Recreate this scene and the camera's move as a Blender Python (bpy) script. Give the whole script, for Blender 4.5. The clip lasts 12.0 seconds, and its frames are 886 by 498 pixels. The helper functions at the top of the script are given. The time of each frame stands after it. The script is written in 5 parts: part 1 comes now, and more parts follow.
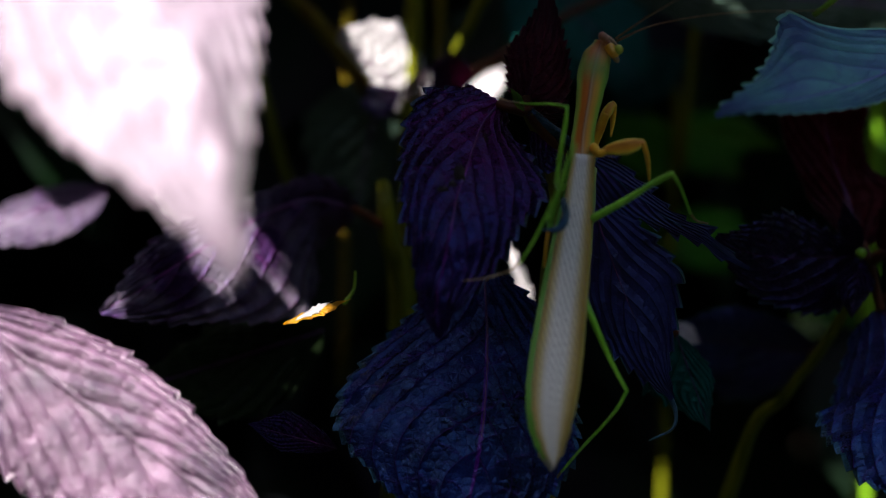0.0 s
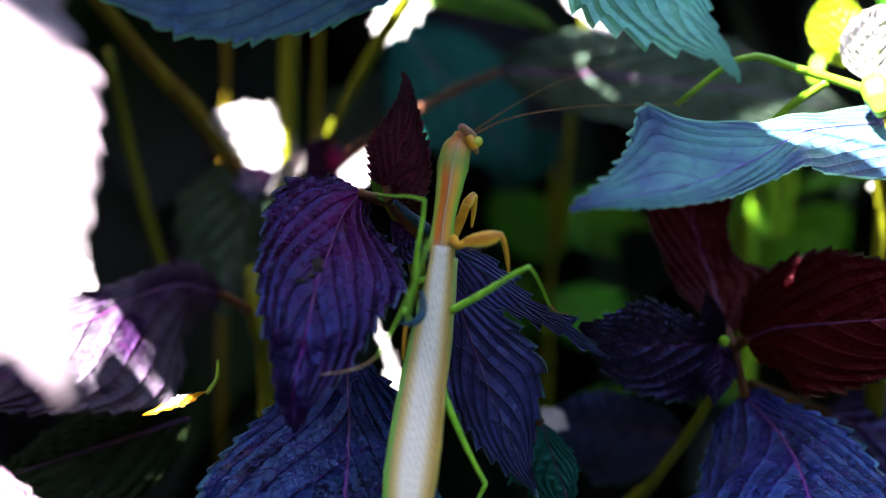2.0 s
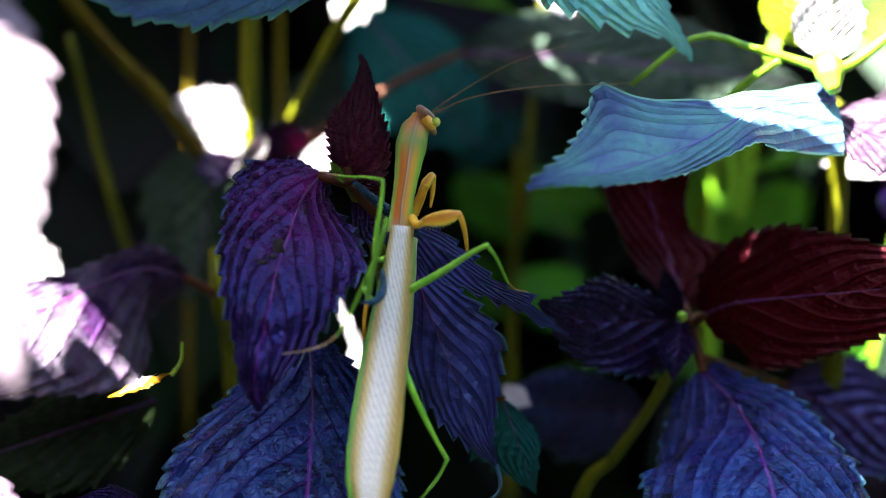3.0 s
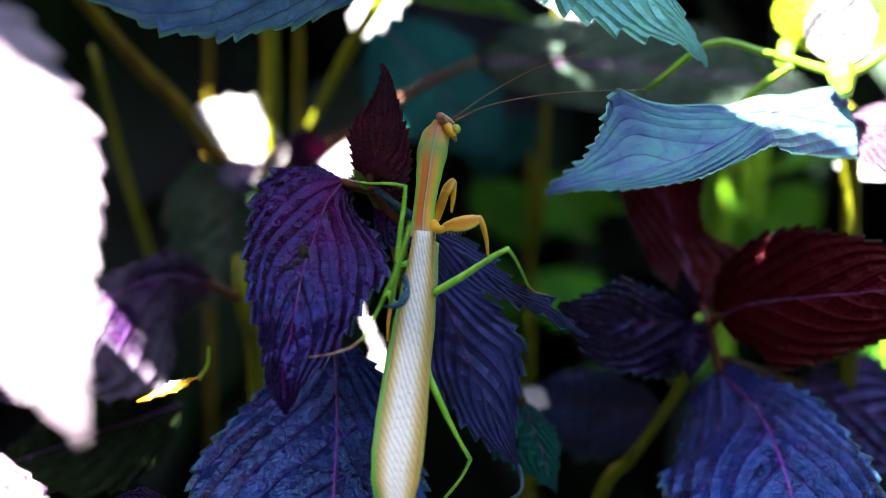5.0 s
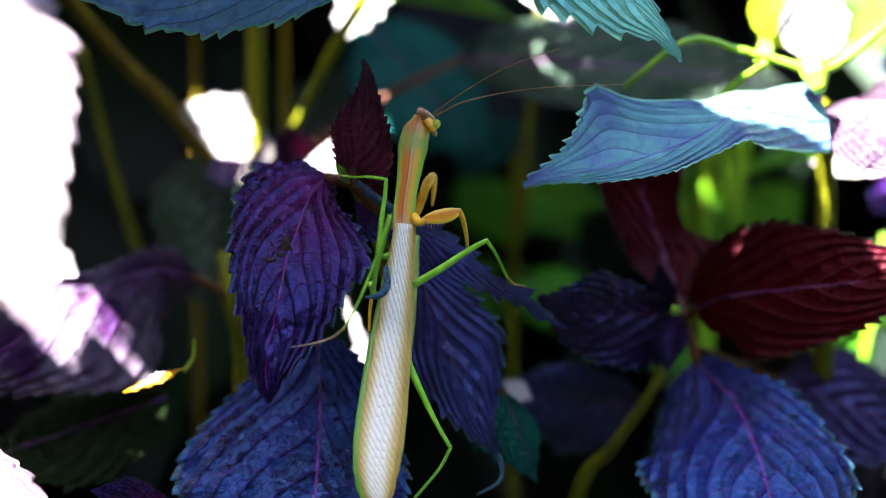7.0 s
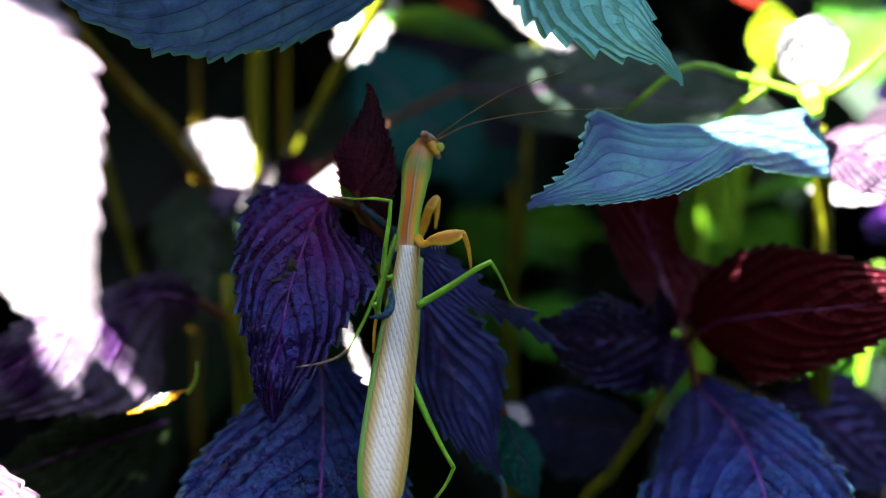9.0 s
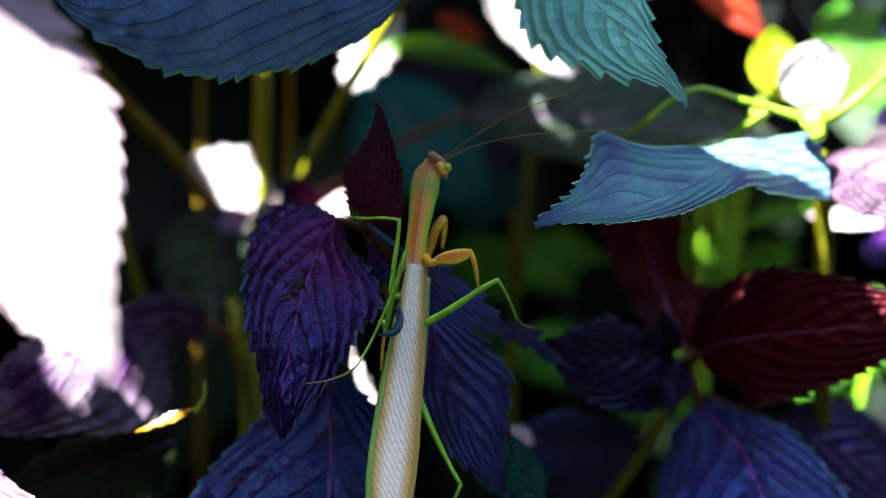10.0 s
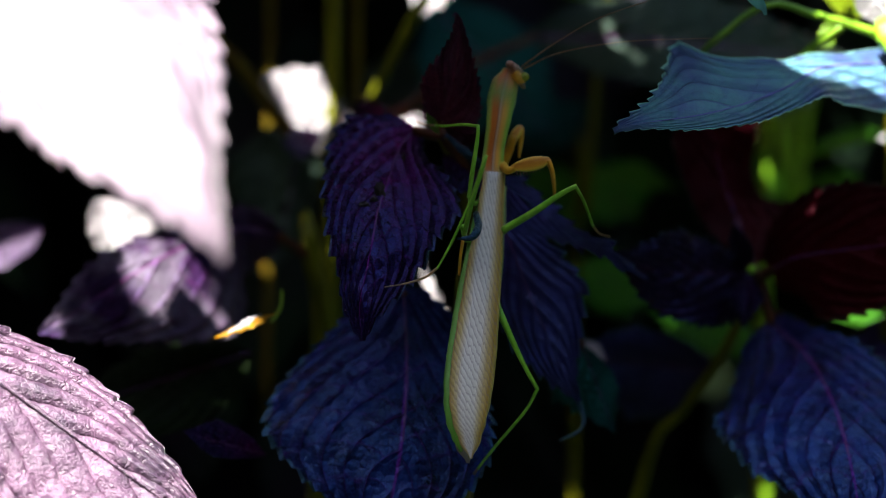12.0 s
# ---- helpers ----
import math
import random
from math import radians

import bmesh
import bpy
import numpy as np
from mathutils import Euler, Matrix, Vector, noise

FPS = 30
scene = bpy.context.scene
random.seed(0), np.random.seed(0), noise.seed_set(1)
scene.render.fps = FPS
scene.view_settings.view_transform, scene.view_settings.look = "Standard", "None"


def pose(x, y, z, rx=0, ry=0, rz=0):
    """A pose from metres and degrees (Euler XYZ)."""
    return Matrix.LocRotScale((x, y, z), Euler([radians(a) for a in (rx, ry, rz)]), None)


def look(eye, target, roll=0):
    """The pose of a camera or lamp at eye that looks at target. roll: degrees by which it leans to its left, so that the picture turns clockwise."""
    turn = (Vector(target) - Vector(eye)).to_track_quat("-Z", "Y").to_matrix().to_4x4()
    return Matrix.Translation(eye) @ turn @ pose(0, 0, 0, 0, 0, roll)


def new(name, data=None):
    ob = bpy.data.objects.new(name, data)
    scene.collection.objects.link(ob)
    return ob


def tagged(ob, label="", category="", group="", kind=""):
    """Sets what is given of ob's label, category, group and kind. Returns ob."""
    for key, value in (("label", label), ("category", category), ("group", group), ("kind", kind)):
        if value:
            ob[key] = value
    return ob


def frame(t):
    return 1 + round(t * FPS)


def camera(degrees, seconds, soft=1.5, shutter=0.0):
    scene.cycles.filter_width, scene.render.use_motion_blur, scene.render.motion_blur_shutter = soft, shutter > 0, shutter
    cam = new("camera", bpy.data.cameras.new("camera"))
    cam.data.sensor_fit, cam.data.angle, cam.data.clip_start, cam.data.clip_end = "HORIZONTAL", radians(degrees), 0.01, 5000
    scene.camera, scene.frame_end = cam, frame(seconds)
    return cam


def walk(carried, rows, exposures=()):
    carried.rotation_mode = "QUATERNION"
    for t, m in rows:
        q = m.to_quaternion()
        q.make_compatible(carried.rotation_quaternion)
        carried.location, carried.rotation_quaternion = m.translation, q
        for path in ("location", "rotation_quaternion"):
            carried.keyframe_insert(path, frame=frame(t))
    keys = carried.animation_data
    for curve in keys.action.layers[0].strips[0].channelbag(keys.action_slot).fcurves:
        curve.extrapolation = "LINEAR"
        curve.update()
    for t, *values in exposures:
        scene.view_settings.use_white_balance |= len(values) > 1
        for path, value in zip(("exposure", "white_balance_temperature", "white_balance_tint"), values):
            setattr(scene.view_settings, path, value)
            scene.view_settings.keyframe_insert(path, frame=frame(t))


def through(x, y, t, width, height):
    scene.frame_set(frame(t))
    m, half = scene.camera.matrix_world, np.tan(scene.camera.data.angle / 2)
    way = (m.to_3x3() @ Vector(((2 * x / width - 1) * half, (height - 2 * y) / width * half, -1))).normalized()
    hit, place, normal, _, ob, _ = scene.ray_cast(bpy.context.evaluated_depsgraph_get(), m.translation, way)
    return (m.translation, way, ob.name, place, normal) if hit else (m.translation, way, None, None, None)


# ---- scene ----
cam = camera(30.0, 12.0, soft=0.8)
cam.data.dof.use_dof = True
cam.data.dof.focus_distance = 0.285
cam.data.dof.aperture_fstop = 7.0
PATH = [
    (0, (-0.0106, -0.2843, 0.6119), (-0.1303, 1.6834, 0.2745), 0.16),
    (0.5, (-0.0036, -0.2801, 0.6185), (-0.0610, 1.6924, 0.2929), 0.89),
    (1, (-0.0018, -0.2797, 0.6199), (-0.0381, 1.6988, 0.3296), 0.96),
    (1.5, (-0.0020, -0.2798, 0.6214), (-0.0335, 1.7013, 0.3488), 0.84),
    (2, (-0.0010, -0.2819, 0.6181), (-0.0227, 1.6993, 0.3448), 0.60),
    (2.5, (-0.0007, -0.2804, 0.6179), (-0.0169, 1.6999, 0.3384), 0.50),
    (3, (0.0013, -0.2858, 0.6174), (0.0125, 1.6932, 0.3286), -0.00),
    (3.2, (-0.0001, -0.2882, 0.6167), (0.0323, 1.6872, 0.3058), -0.22),
    (5, (-0.0007, -0.2914, 0.6181), (-0.0013, 1.6885, 0.3355), -0.54),
    (5.5, (-0.0020, -0.2912, 0.6164), (-0.0006, 1.6887, 0.3329), -0.65),
    (6, (-0.0022, -0.2919, 0.6164), (-0.0022, 1.6886, 0.3380), -0.00),
    (6.5, (-0.0002, -0.2930, 0.6150), (0.0007, 1.6881, 0.3406), -0.05),
    (7, (0.0016, -0.2974, 0.6160), (0.0086, 1.6840, 0.3441), -0.61),
    (7.5, (-0.0002, -0.2959, 0.6130), (0.0057, 1.6866, 0.3492), -0.39),
    (7.7, (0.0023, -0.2975, 0.6162), (0.0175, 1.6857, 0.3581), -0.23),
    (9.5, (-0.0032, -0.3002, 0.6107), (0.0216, 1.6898, 0.4125), -0.47),
    (10, (-0.0047, -0.3036, 0.6094), (0.0324, 1.6885, 0.4363), -0.27),
    (10.5, (-0.0076, -0.3165, 0.6108), (0.0996, 1.6739, 0.4467), -0.51),
    (11, (-0.0091, -0.3097, 0.6016), (0.0324, 1.6859, 0.4754), -1.02),
    (11.5, (-0.0139, -0.3068, 0.5940), (-0.0244, 1.6855, 0.4192), -0.41),
    (12, (-0.0111, -0.3075, 0.5993), (-0.0247, 1.6809, 0.3853), -0.04),
]
EXPOSURES = [(0.0, 2.6), (0.5, 3.25), (1.0, 4.15), (1.5, 4.5), (3.0, 4.95), (7.5, 5.1), (9.5, 4.45), (10.5, 4.3), (11.0, 3.8), (11.5, 3.3), (12.0, 3.2)]
walk(cam, [(t, look(eye, target, roll)) for t, eye, target, roll in PATH], EXPOSURES)

# ---- light ----
SUN = Vector((-0.30, -0.42, 0.86)).normalized()     # towards the sun
world = bpy.data.worlds.new("sky")
scene.world = world
world.use_nodes = True
wn = world.node_tree
sky = wn.nodes.new("ShaderNodeTexSky")
sky.sky_type, sky.sun_disc = 'NISHITA', False
sky.sun_elevation, sky.sun_rotation = math.asin(SUN.z), math.atan2(SUN.x, SUN.y)
wn.nodes["Background"].inputs["Strength"].default_value = 0.055
wn.links.new(sky.outputs[0], wn.nodes["Background"].inputs["Color"])
sun = new("sun", bpy.data.lights.new("sun", 'SUN'))
sun.data.energy, sun.data.angle, sun.data.color = 5.0, radians(0.5), (1.0, 0.95, 0.88)
sun.matrix_world = look(SUN * 5, (0, 0, 0))


# ---- materials ----
def nodes_of(name):
    m = bpy.data.materials.new(name)
    m.use_nodes = True
    t = m.node_tree
    return m, t, t.nodes["Principled BSDF"], t.nodes["Material Output"]


def node(t, kind, **values):
    n = t.nodes.new(kind)
    for key, value in values.items():
        n.inputs[key].default_value = value
    return n


def maths(t, op, a, b=None):
    n = t.nodes.new("ShaderNodeMath")
    n.operation = op
    for i, v in enumerate((a, b)):
        if v is None:
            continue
        if isinstance(v, (int, float)):
            n.inputs[i].default_value = v
        else:
            t.links.new(v, n.inputs[i])
    return n.outputs[0]


def mixed(t, fac, a, b):
    n = t.nodes.new("ShaderNodeMix")
    n.data_type = 'RGBA'
    for i, v in ((0, fac), (6, a), (7, b)):
        if isinstance(v, (int, float, tuple)):
            n.inputs[i].default_value = v
        else:
            t.links.new(v, n.inputs[i])
    return n.outputs[2]


VEINS, SWEEP = 6.0, 0.72        # side veins along a blade, and how far they run forward


def vein_lines(u, v, k):
    """Whole numbers of this fall on the side veins, which bend forward towards the margin."""
    return (u - SWEEP * v * (0.6 + 0.4 * v)) * VEINS + 0.12 * math.sin(5.0 * v + 7 * u + (1.9 if k < 0 else 0.0))


def rung_lines(s, v, stray):
    """Whole numbers of this fall on the cross veins between two side veins."""
    return v * 6.0 + 0.37 * math.floor(s + 8.0) + 1.3 * (s - math.floor(s)) + stray


def leaf_material(name, dark, light, vein, through, rough=0.42, thin=0.25, gloss=0.5, rim=None, blush=None, sheen=(1, 1, 1), grain=0.35, relief=1.0, lines=1.0):
    """A blade: two tones, side and cross veins from the UV map with blisters between them, a granular skin, light shining through."""
    m, t, bsdf, out = nodes_of(name)
    uv = t.nodes.new("ShaderNodeUVMap").outputs[0]
    xyz = t.nodes.new("ShaderNodeSeparateXYZ")
    t.links.new(uv, xyz.inputs[0])
    u = xyz.outputs[0]
    signed = maths(t, 'SUBTRACT', xyz.outputs[1], 0.5)
    v = maths(t, 'ABSOLUTE', maths(t, 'MULTIPLY', signed, 2.0))
    coords = t.nodes.new("ShaderNodeTexCoord").outputs["Object"]
    big = node(t, "ShaderNodeTexNoise", Scale=110.0, Detail=4.0, Roughness=0.6)
    mid_n = node(t, "ShaderNodeTexNoise", Scale=420.0, Detail=3.0, Roughness=0.6)
    fine = node(t, "ShaderNodeTexNoise", Scale=2600.0, Detail=2.0, Roughness=0.6)
    cells = node(t, "ShaderNodeTexVoronoi", Scale=620.0)
    cells.feature = 'DISTANCE_TO_EDGE'
    for n in (big, mid_n, fine, cells):
        t.links.new(coords, n.inputs["Vector"])
    # the same side veins as in the mesh
    run = maths(t, 'MULTIPLY', maths(t, 'MULTIPLY', v, SWEEP), maths(t, 'ADD', maths(t, 'MULTIPLY', v, 0.4), 0.6))
    s = maths(t, 'MULTIPLY', maths(t, 'SUBTRACT', u, run), VEINS)
    lean = maths(t, 'ADD', maths(t, 'ADD', maths(t, 'MULTIPLY', v, 5.0), maths(t, 'MULTIPLY', u, 7.0)), maths(t, 'MULTIPLY', maths(t, 'LESS_THAN', signed, 0.0), 1.9))
    s = maths(t, 'ADD', s, maths(t, 'MULTIPLY', maths(t, 'SINE', lean), 0.12))
    s = maths(t, 'ADD', s, maths(t, 'MULTIPLY', maths(t, 'SUBTRACT', big.outputs[0], 0.5), 0.30))
    side = maths(t, 'ABSOLUTE', maths(t, 'SUBTRACT', maths(t, 'FRACT', maths(t, 'ADD', s, 8.5)), 0.5))
    cell = maths(t, 'ADD', s, 8.0)
    rung = maths(t, 'ADD', maths(t, 'MULTIPLY', v, 6.0), maths(t, 'MULTIPLY', maths(t, 'FLOOR', cell), 0.37))
    rung = maths(t, 'ADD', rung, maths(t, 'MULTIPLY', maths(t, 'FRACT', cell), 1.3))
    rung = maths(t, 'ADD', rung, maths(t, 'MULTIPLY', maths(t, 'SUBTRACT', mid_n.outputs[0], 0.5), 0.55))
    cross = maths(t, 'ABSOLUTE', maths(t, 'SUBTRACT', maths(t, 'FRACT', maths(t, 'ADD', rung, 0.5)), 0.5))
    ramp = t.nodes.new("ShaderNodeMapRange")
    ramp.inputs[1].default_value, ramp.inputs[2].default_value = 0.35, 0.66
    t.links.new(big.outputs[0], ramp.inputs[0])
    tone = mixed(t, ramp.outputs[0], (*dark, 1), (*light, 1))
    if blush:
        near = maths(t, 'MAXIMUM', maths(t, 'MULTIPLY', maths(t, 'SUBTRACT', 0.60, u), 1.4), 0.0)
        near = maths(t, 'MULTIPLY', near, maths(t, 'ADD', maths(t, 'MULTIPLY', ramp.outputs[0], 0.8), 0.3))
        near = maths(t, 'MULTIPLY', near, maths(t, 'SUBTRACT', 1.15, v))
        tone = mixed(t, maths(t, 'MINIMUM', near, 0.9), tone, (*blush, 1))
    body = mixed(t, maths(t, 'MULTIPLY', fine.outputs[0], 0.5), tone, (*dark, 1))
    net = maths(t, 'MULTIPLY', maths(t, 'LESS_THAN', cells.outputs[0], 0.05), 0.07)
    net = maths(t, 'MAXIMUM', net, maths(t, 'MULTIPLY', maths(t, 'LESS_THAN', cross, 0.045 * lines), 0.16 * lines))
    net = maths(t, 'MAXIMUM', net, maths(t, 'MULTIPLY', maths(t, 'LESS_THAN', side, 0.022 * lines), 0.34 * lines))
    net = maths(t, 'MAXIMUM', net, maths(t, 'MULTIPLY', maths(t, 'LESS_THAN', v, 0.018), 0.8))
    veined = mixed(t, net, body, (*vein, 1))
    if rim:
        veined = mixed(t, maths(t, 'MULTIPLY', maths(t, 'GREATER_THAN', v, 0.955), 0.7), veined, (*rim, 1))
    t.links.new(veined, bsdf.inputs["Base Color"])
    t.links.new(maths(t, 'ADD', maths(t, 'MULTIPLY', fine.outputs[0], 0.30), rough - 0.15), bsdf.inputs["Roughness"])
    bsdf.inputs["Specular IOR Level"].default_value = gloss
    spread = t.nodes.new("ShaderNodeMapRange")
    spread.inputs[1].default_value, spread.inputs[2].default_value = 0.40, 0.66
    t.links.new(mid_n.outputs[0], spread.inputs[0])
    t.links.new(mixed(t, spread.outputs[0], (*[0.70 * x for x in sheen], 1), (*[0.93 * x + 0.07 for x in sheen], 1)), bsdf.inputs["Specular Tint"])
    furrow = maths(t, 'POWER', maths(t, 'MINIMUM', maths(t, 'MULTIPLY', side, 2.0), 1.0), 0.5)
    hump = maths(t, 'POWER', maths(t, 'MINIMUM', maths(t, 'MULTIPLY', cross, 2.0), 1.0), 0.6)
    height = maths(t, 'ADD', maths(t, 'MULTIPLY', furrow, 0.52), maths(t, 'MULTIPLY', maths(t, 'MULTIPLY', hump, furrow), 0.36))
    height = maths(t, 'ADD', height, maths(t, 'MULTIPLY', maths(t, 'POWER', maths(t, 'MINIMUM', cells.outputs[0], 0.4), 0.6), 0.17))
    height = maths(t, 'ADD', height, maths(t, 'MULTIPLY', fine.outputs[0], 0.20 * grain))
    bump = node(t, "ShaderNodeBump", Strength=1.0, Distance=0.0012 * relief)
    t.links.new(height, bump.inputs["Height"])
    t.links.new(bump.outputs[0], bsdf.inputs["Normal"])
    glow = node(t, "ShaderNodeBsdfTranslucent", Color=(*through, 1))
    t.links.new(bump.outputs[0], glow.inputs["Normal"])
    both = node(t, "ShaderNodeMixShader", Fac=thin)
    t.links.new(bsdf.outputs[0], both.inputs[1])
    t.links.new(glow.outputs[0], both.inputs[2])
    t.links.new(both.outputs[0], out.inputs[0])
    return m


def plain_material(name, dark, light, scale=300.0, rough=0.45, bump_by=0.2, stretch=(1, 1, 1), thin=0.0, gloss=0.5):
    m, t, bsdf, out = nodes_of(name)
    coords = t.nodes.new("ShaderNodeTexCoord").outputs["Object"]
    mapping = node(t, "ShaderNodeMapping", Scale=stretch)
    t.links.new(coords, mapping.inputs[0])
    a = node(t, "ShaderNodeTexNoise", Scale=scale, Detail=5.0, Roughness=0.6)
    t.links.new(mapping.outputs[0], a.inputs["Vector"])
    ramp = t.nodes.new("ShaderNodeMapRange")
    ramp.inputs[1].default_value, ramp.inputs[2].default_value = 0.35, 0.65
    t.links.new(a.outputs[0], ramp.inputs[0])
    t.links.new(mixed(t, ramp.outputs[0], (*dark, 1), (*light, 1)), bsdf.inputs["Base Color"])
    bsdf.inputs["Roughness"].default_value = rough
    bsdf.inputs["Specular IOR Level"].default_value = gloss
    bump = node(t, "ShaderNodeBump", Strength=bump_by, Distance=0.0004)
    t.links.new(a.outputs[0], bump.inputs["Height"])
    t.links.new(bump.outputs[0], bsdf.inputs["Normal"])
    if thin:
        glow = node(t, "ShaderNodeBsdfTranslucent", Color=(*light, 1))
        both = node(t, "ShaderNodeMixShader", Fac=thin)
        t.links.new(bsdf.outputs[0], both.inputs[1])
        t.links.new(glow.outputs[0], both.inputs[2])
        t.links.new(both.outputs[0], out.inputs[0])
    return m


PURPLE = leaf_material("purple_leaf", (0.0016, 0.0008, 0.007), (0.007, 0.004, 0.050), (0.15, 0.006, 0.15), (0.16, 0.004, 0.05), thin=0.05, gloss=0.7, rough=0.28, rim=(0.020, 0.050, 0.045), blush=(0.170, 0.003, 0.085), sheen=(0.20, 0.20, 1.0))
# Lighter copy of the purple leaf, raised so its sun streak turns white.
SUN_WHITENED = leaf_material("sun_whitened_purple_leaf", (0.010, 0.004, 0.016), (0.135, 0.118, 0.148), (0.10, 0.012, 0.09), (0.12, 0.004, 0.03), thin=0.03, gloss=0.2, rough=0.40, blush=(0.018, 0.002, 0.024), sheen=(0.40, 0.20, 0.90))
# Purple leaf with the sun's glare put into a paler base.
GLARE_PURPLE = leaf_material("sun_glare_purple_leaf", (0.17, 0.13, 0.168), (0.26, 0.21, 0.255), (0.26, 0.13, 0.22), (0.20, 0.06, 0.12), thin=0.04, gloss=0.5, rough=0.42)
# Purple leaf; the blue of the sky's sheen is mixed into its base.
SKY_PURPLE = leaf_material("sky_tinted_purple_leaf", (0.0014, 0.0018, 0.013), (0.007, 0.024, 0.150), (0.100, 0.006, 0.190), (0.08, 0.004, 0.05), thin=0.04, gloss=0.7, rough=0.28, rim=(0.020, 0.065, 0.065), blush=(0.018, 0.004, 0.060), sheen=(0.14, 0.36, 1.0))
DAMSON = leaf_material("damson_leaf", (0.0060, 0.0030, 0.022), (0.030, 0.036, 0.190), (0.006, 0.004, 0.016), (0.08, 0.004, 0.05), thin=0.04, gloss=0.8, rough=0.43, rim=(0.030, 0.090, 0.080), blush=(0.040, 0.003, 0.080), sheen=(0.32, 0.44, 1.0), relief=0.8, lines=1.4)
# Darker copy of the purple leaf; shade under the upper leaf is in it.
SHADED_PURPLE = leaf_material("shaded_purple_leaf", (0.003, 0.001, 0.008), (0.010, 0.004, 0.040), (0.06, 0.004, 0.07), (0.12, 0.004, 0.03), thin=0.05, gloss=0.7, rough=0.30, rim=(0.015, 0.050, 0.040), blush=(0.030, 0.002, 0.032), sheen=(0.34, 0.32, 1.0), relief=0.8)
REDDISH = leaf_material("red_purple_leaf", (0.006, 0.0005, 0.0012), (0.017, 0.0012, 0.003), (0.060, 0.004, 0.012), (0.26, 0.004, 0.004), thin=0.12, gloss=0.20, rough=0.34, rim=(0.015, 0.03, 0.02), blush=(0.030, 0.0012, 0.0015), sheen=(0.80, 0.14, 0.22))
WINE = leaf_material("wine_red_leaf", (0.028, 0.005, 0.026), (0.125, 0.018, 0.052), (0.27, 0.045, 0.11), (0.34, 0.010, 0.04), thin=0.08, gloss=0.8, rough=0.30, rim=(0.07, 0.06, 0.05), blush=(0.110, 0.014, 0.030), sheen=(0.70, 0.42, 0.90))
# Brighter copy of the green leaf; its sunlit glow is in the colour.
GLOW_GREEN = leaf_material("sun_glow_green_leaf", (0.26, 0.38, 0.008), (0.40, 0.52, 0.015), (0.45, 0.5, 0.05), (0.55, 0.75, 0.02), thin=0.45)
# Brighter copy of the red leaf, with backlight put into the colour.
BACKLIT_RED = leaf_material("backlit_red_leaf", (0.30, 0.030, 0.006), (0.50, 0.060, 0.010), (0.5, 0.10, 0.03), (0.95, 0.10, 0.01), thin=0.6)
TEAL = leaf_material("teal_leaf", (0.120, 0.440, 0.390), (0.230, 0.680, 0.540), (0.06, 0.14, 0.28), (0.22, 0.66, 0.52), thin=0.32, gloss=0.8, rough=0.36, rim=(0.20, 0.50, 0.20), sheen=(0.6, 0.95, 1.0), lines=1.5)
SLATE = leaf_material("blue_green_leaf", (0.046, 0.070, 0.185), (0.085, 0.270, 0.235), (0.035, 0.035, 0.17), (0.10, 0.15, 0.10), thin=0.08, gloss=0.6, rough=0.40, rim=(0.25, 0.55, 0.34), sheen=(0.50, 0.85, 0.92), relief=0.5, lines=1.9)
# Sky reflection put into the base colour; the leaf itself is green-purple.
SKY_TINTED = leaf_material("sky_tinted_leaf", (0.090, 0.210, 0.580), (0.190, 0.420, 0.800), (0.06, 0.05, 0.22), (0.10, 0.15, 0.10), thin=0.10, gloss=0.8, rough=0.40, rim=(0.14, 0.45, 0.26), sheen=(0.4, 0.6, 1.0), lines=1.3)
DULL = leaf_material("dull_teal_leaf", (0.004, 0.056, 0.052), (0.012, 0.110, 0.098), (0.01, 0.03, 0.04), (0.03, 0.12, 0.05), thin=0.12, gloss=0.2, sheen=(0.3, 1.0, 0.9))
GREYGREEN = leaf_material("grey_green_leaf", (0.009, 0.018, 0.013), (0.022, 0.036, 0.024), (0.05, 0.010, 0.03), (0.08, 0.14, 0.03), thin=0.12, gloss=0.4, sheen=(0.6, 1.0, 0.75))
GREEN = leaf_material("green_leaf", (0.022, 0.130, 0.004), (0.060, 0.24, 0.008), (0.08, 0.22, 0.02), (0.25, 0.5, 0.03), thin=0.35)
# Lit copy of the leaves: near-white colour stands for glare in the sun.
SUN_GLARE = leaf_material("sun_glare_leaf", (0.48, 0.45, 0.47), (0.66, 0.62, 0.65), (0.56, 0.42, 0.52), (0.40, 0.26, 0.30), thin=0.10)
# Sunlight through a thin edge, put into the yellow colour.
GLOW_YELLOW = leaf_material("sun_glow_leaf", (0.55, 0.28, 0.01), (0.80, 0.48, 0.03), (0.6, 0.40, 0.05), (0.95, 0.45, 0.01), thin=0.5)
# Nearly black green: the deep shade is put into the colour.
SHADY = leaf_material("shade_dark_green_leaf", (0.0015, 0.004, 0.001), (0.004, 0.009, 0.002), (0.008, 0.012, 0.004), (0.03, 0.08, 0.01), thin=0.04, gloss=0.05, rough=0.5)
DEEP = leaf_material("deep_green_leaf", (0.030, 0.150, 0.008), (0.075, 0.270, 0.014), (0.03, 0.12, 0.01), (0.14, 0.45, 0.03), thin=0.3, gloss=0.3)
SCAB = plain_material("dried_leaf", (0.008, 0.005, 0.006), (0.035, 0.022, 0.016), scale=900.0, rough=0.8, bump_by=0.8)
STEM = plain_material("green_stem", (0.055, 0.062, 0.001), (0.125, 0.130, 0.003), stretch=(1, 1, 0.08), rough=0.55, gloss=0.15)
VIOLET_RIB = plain_material("violet_midrib", (0.06, 0.06, 0.22), (0.10, 0.09, 0.30), rough=0.45)
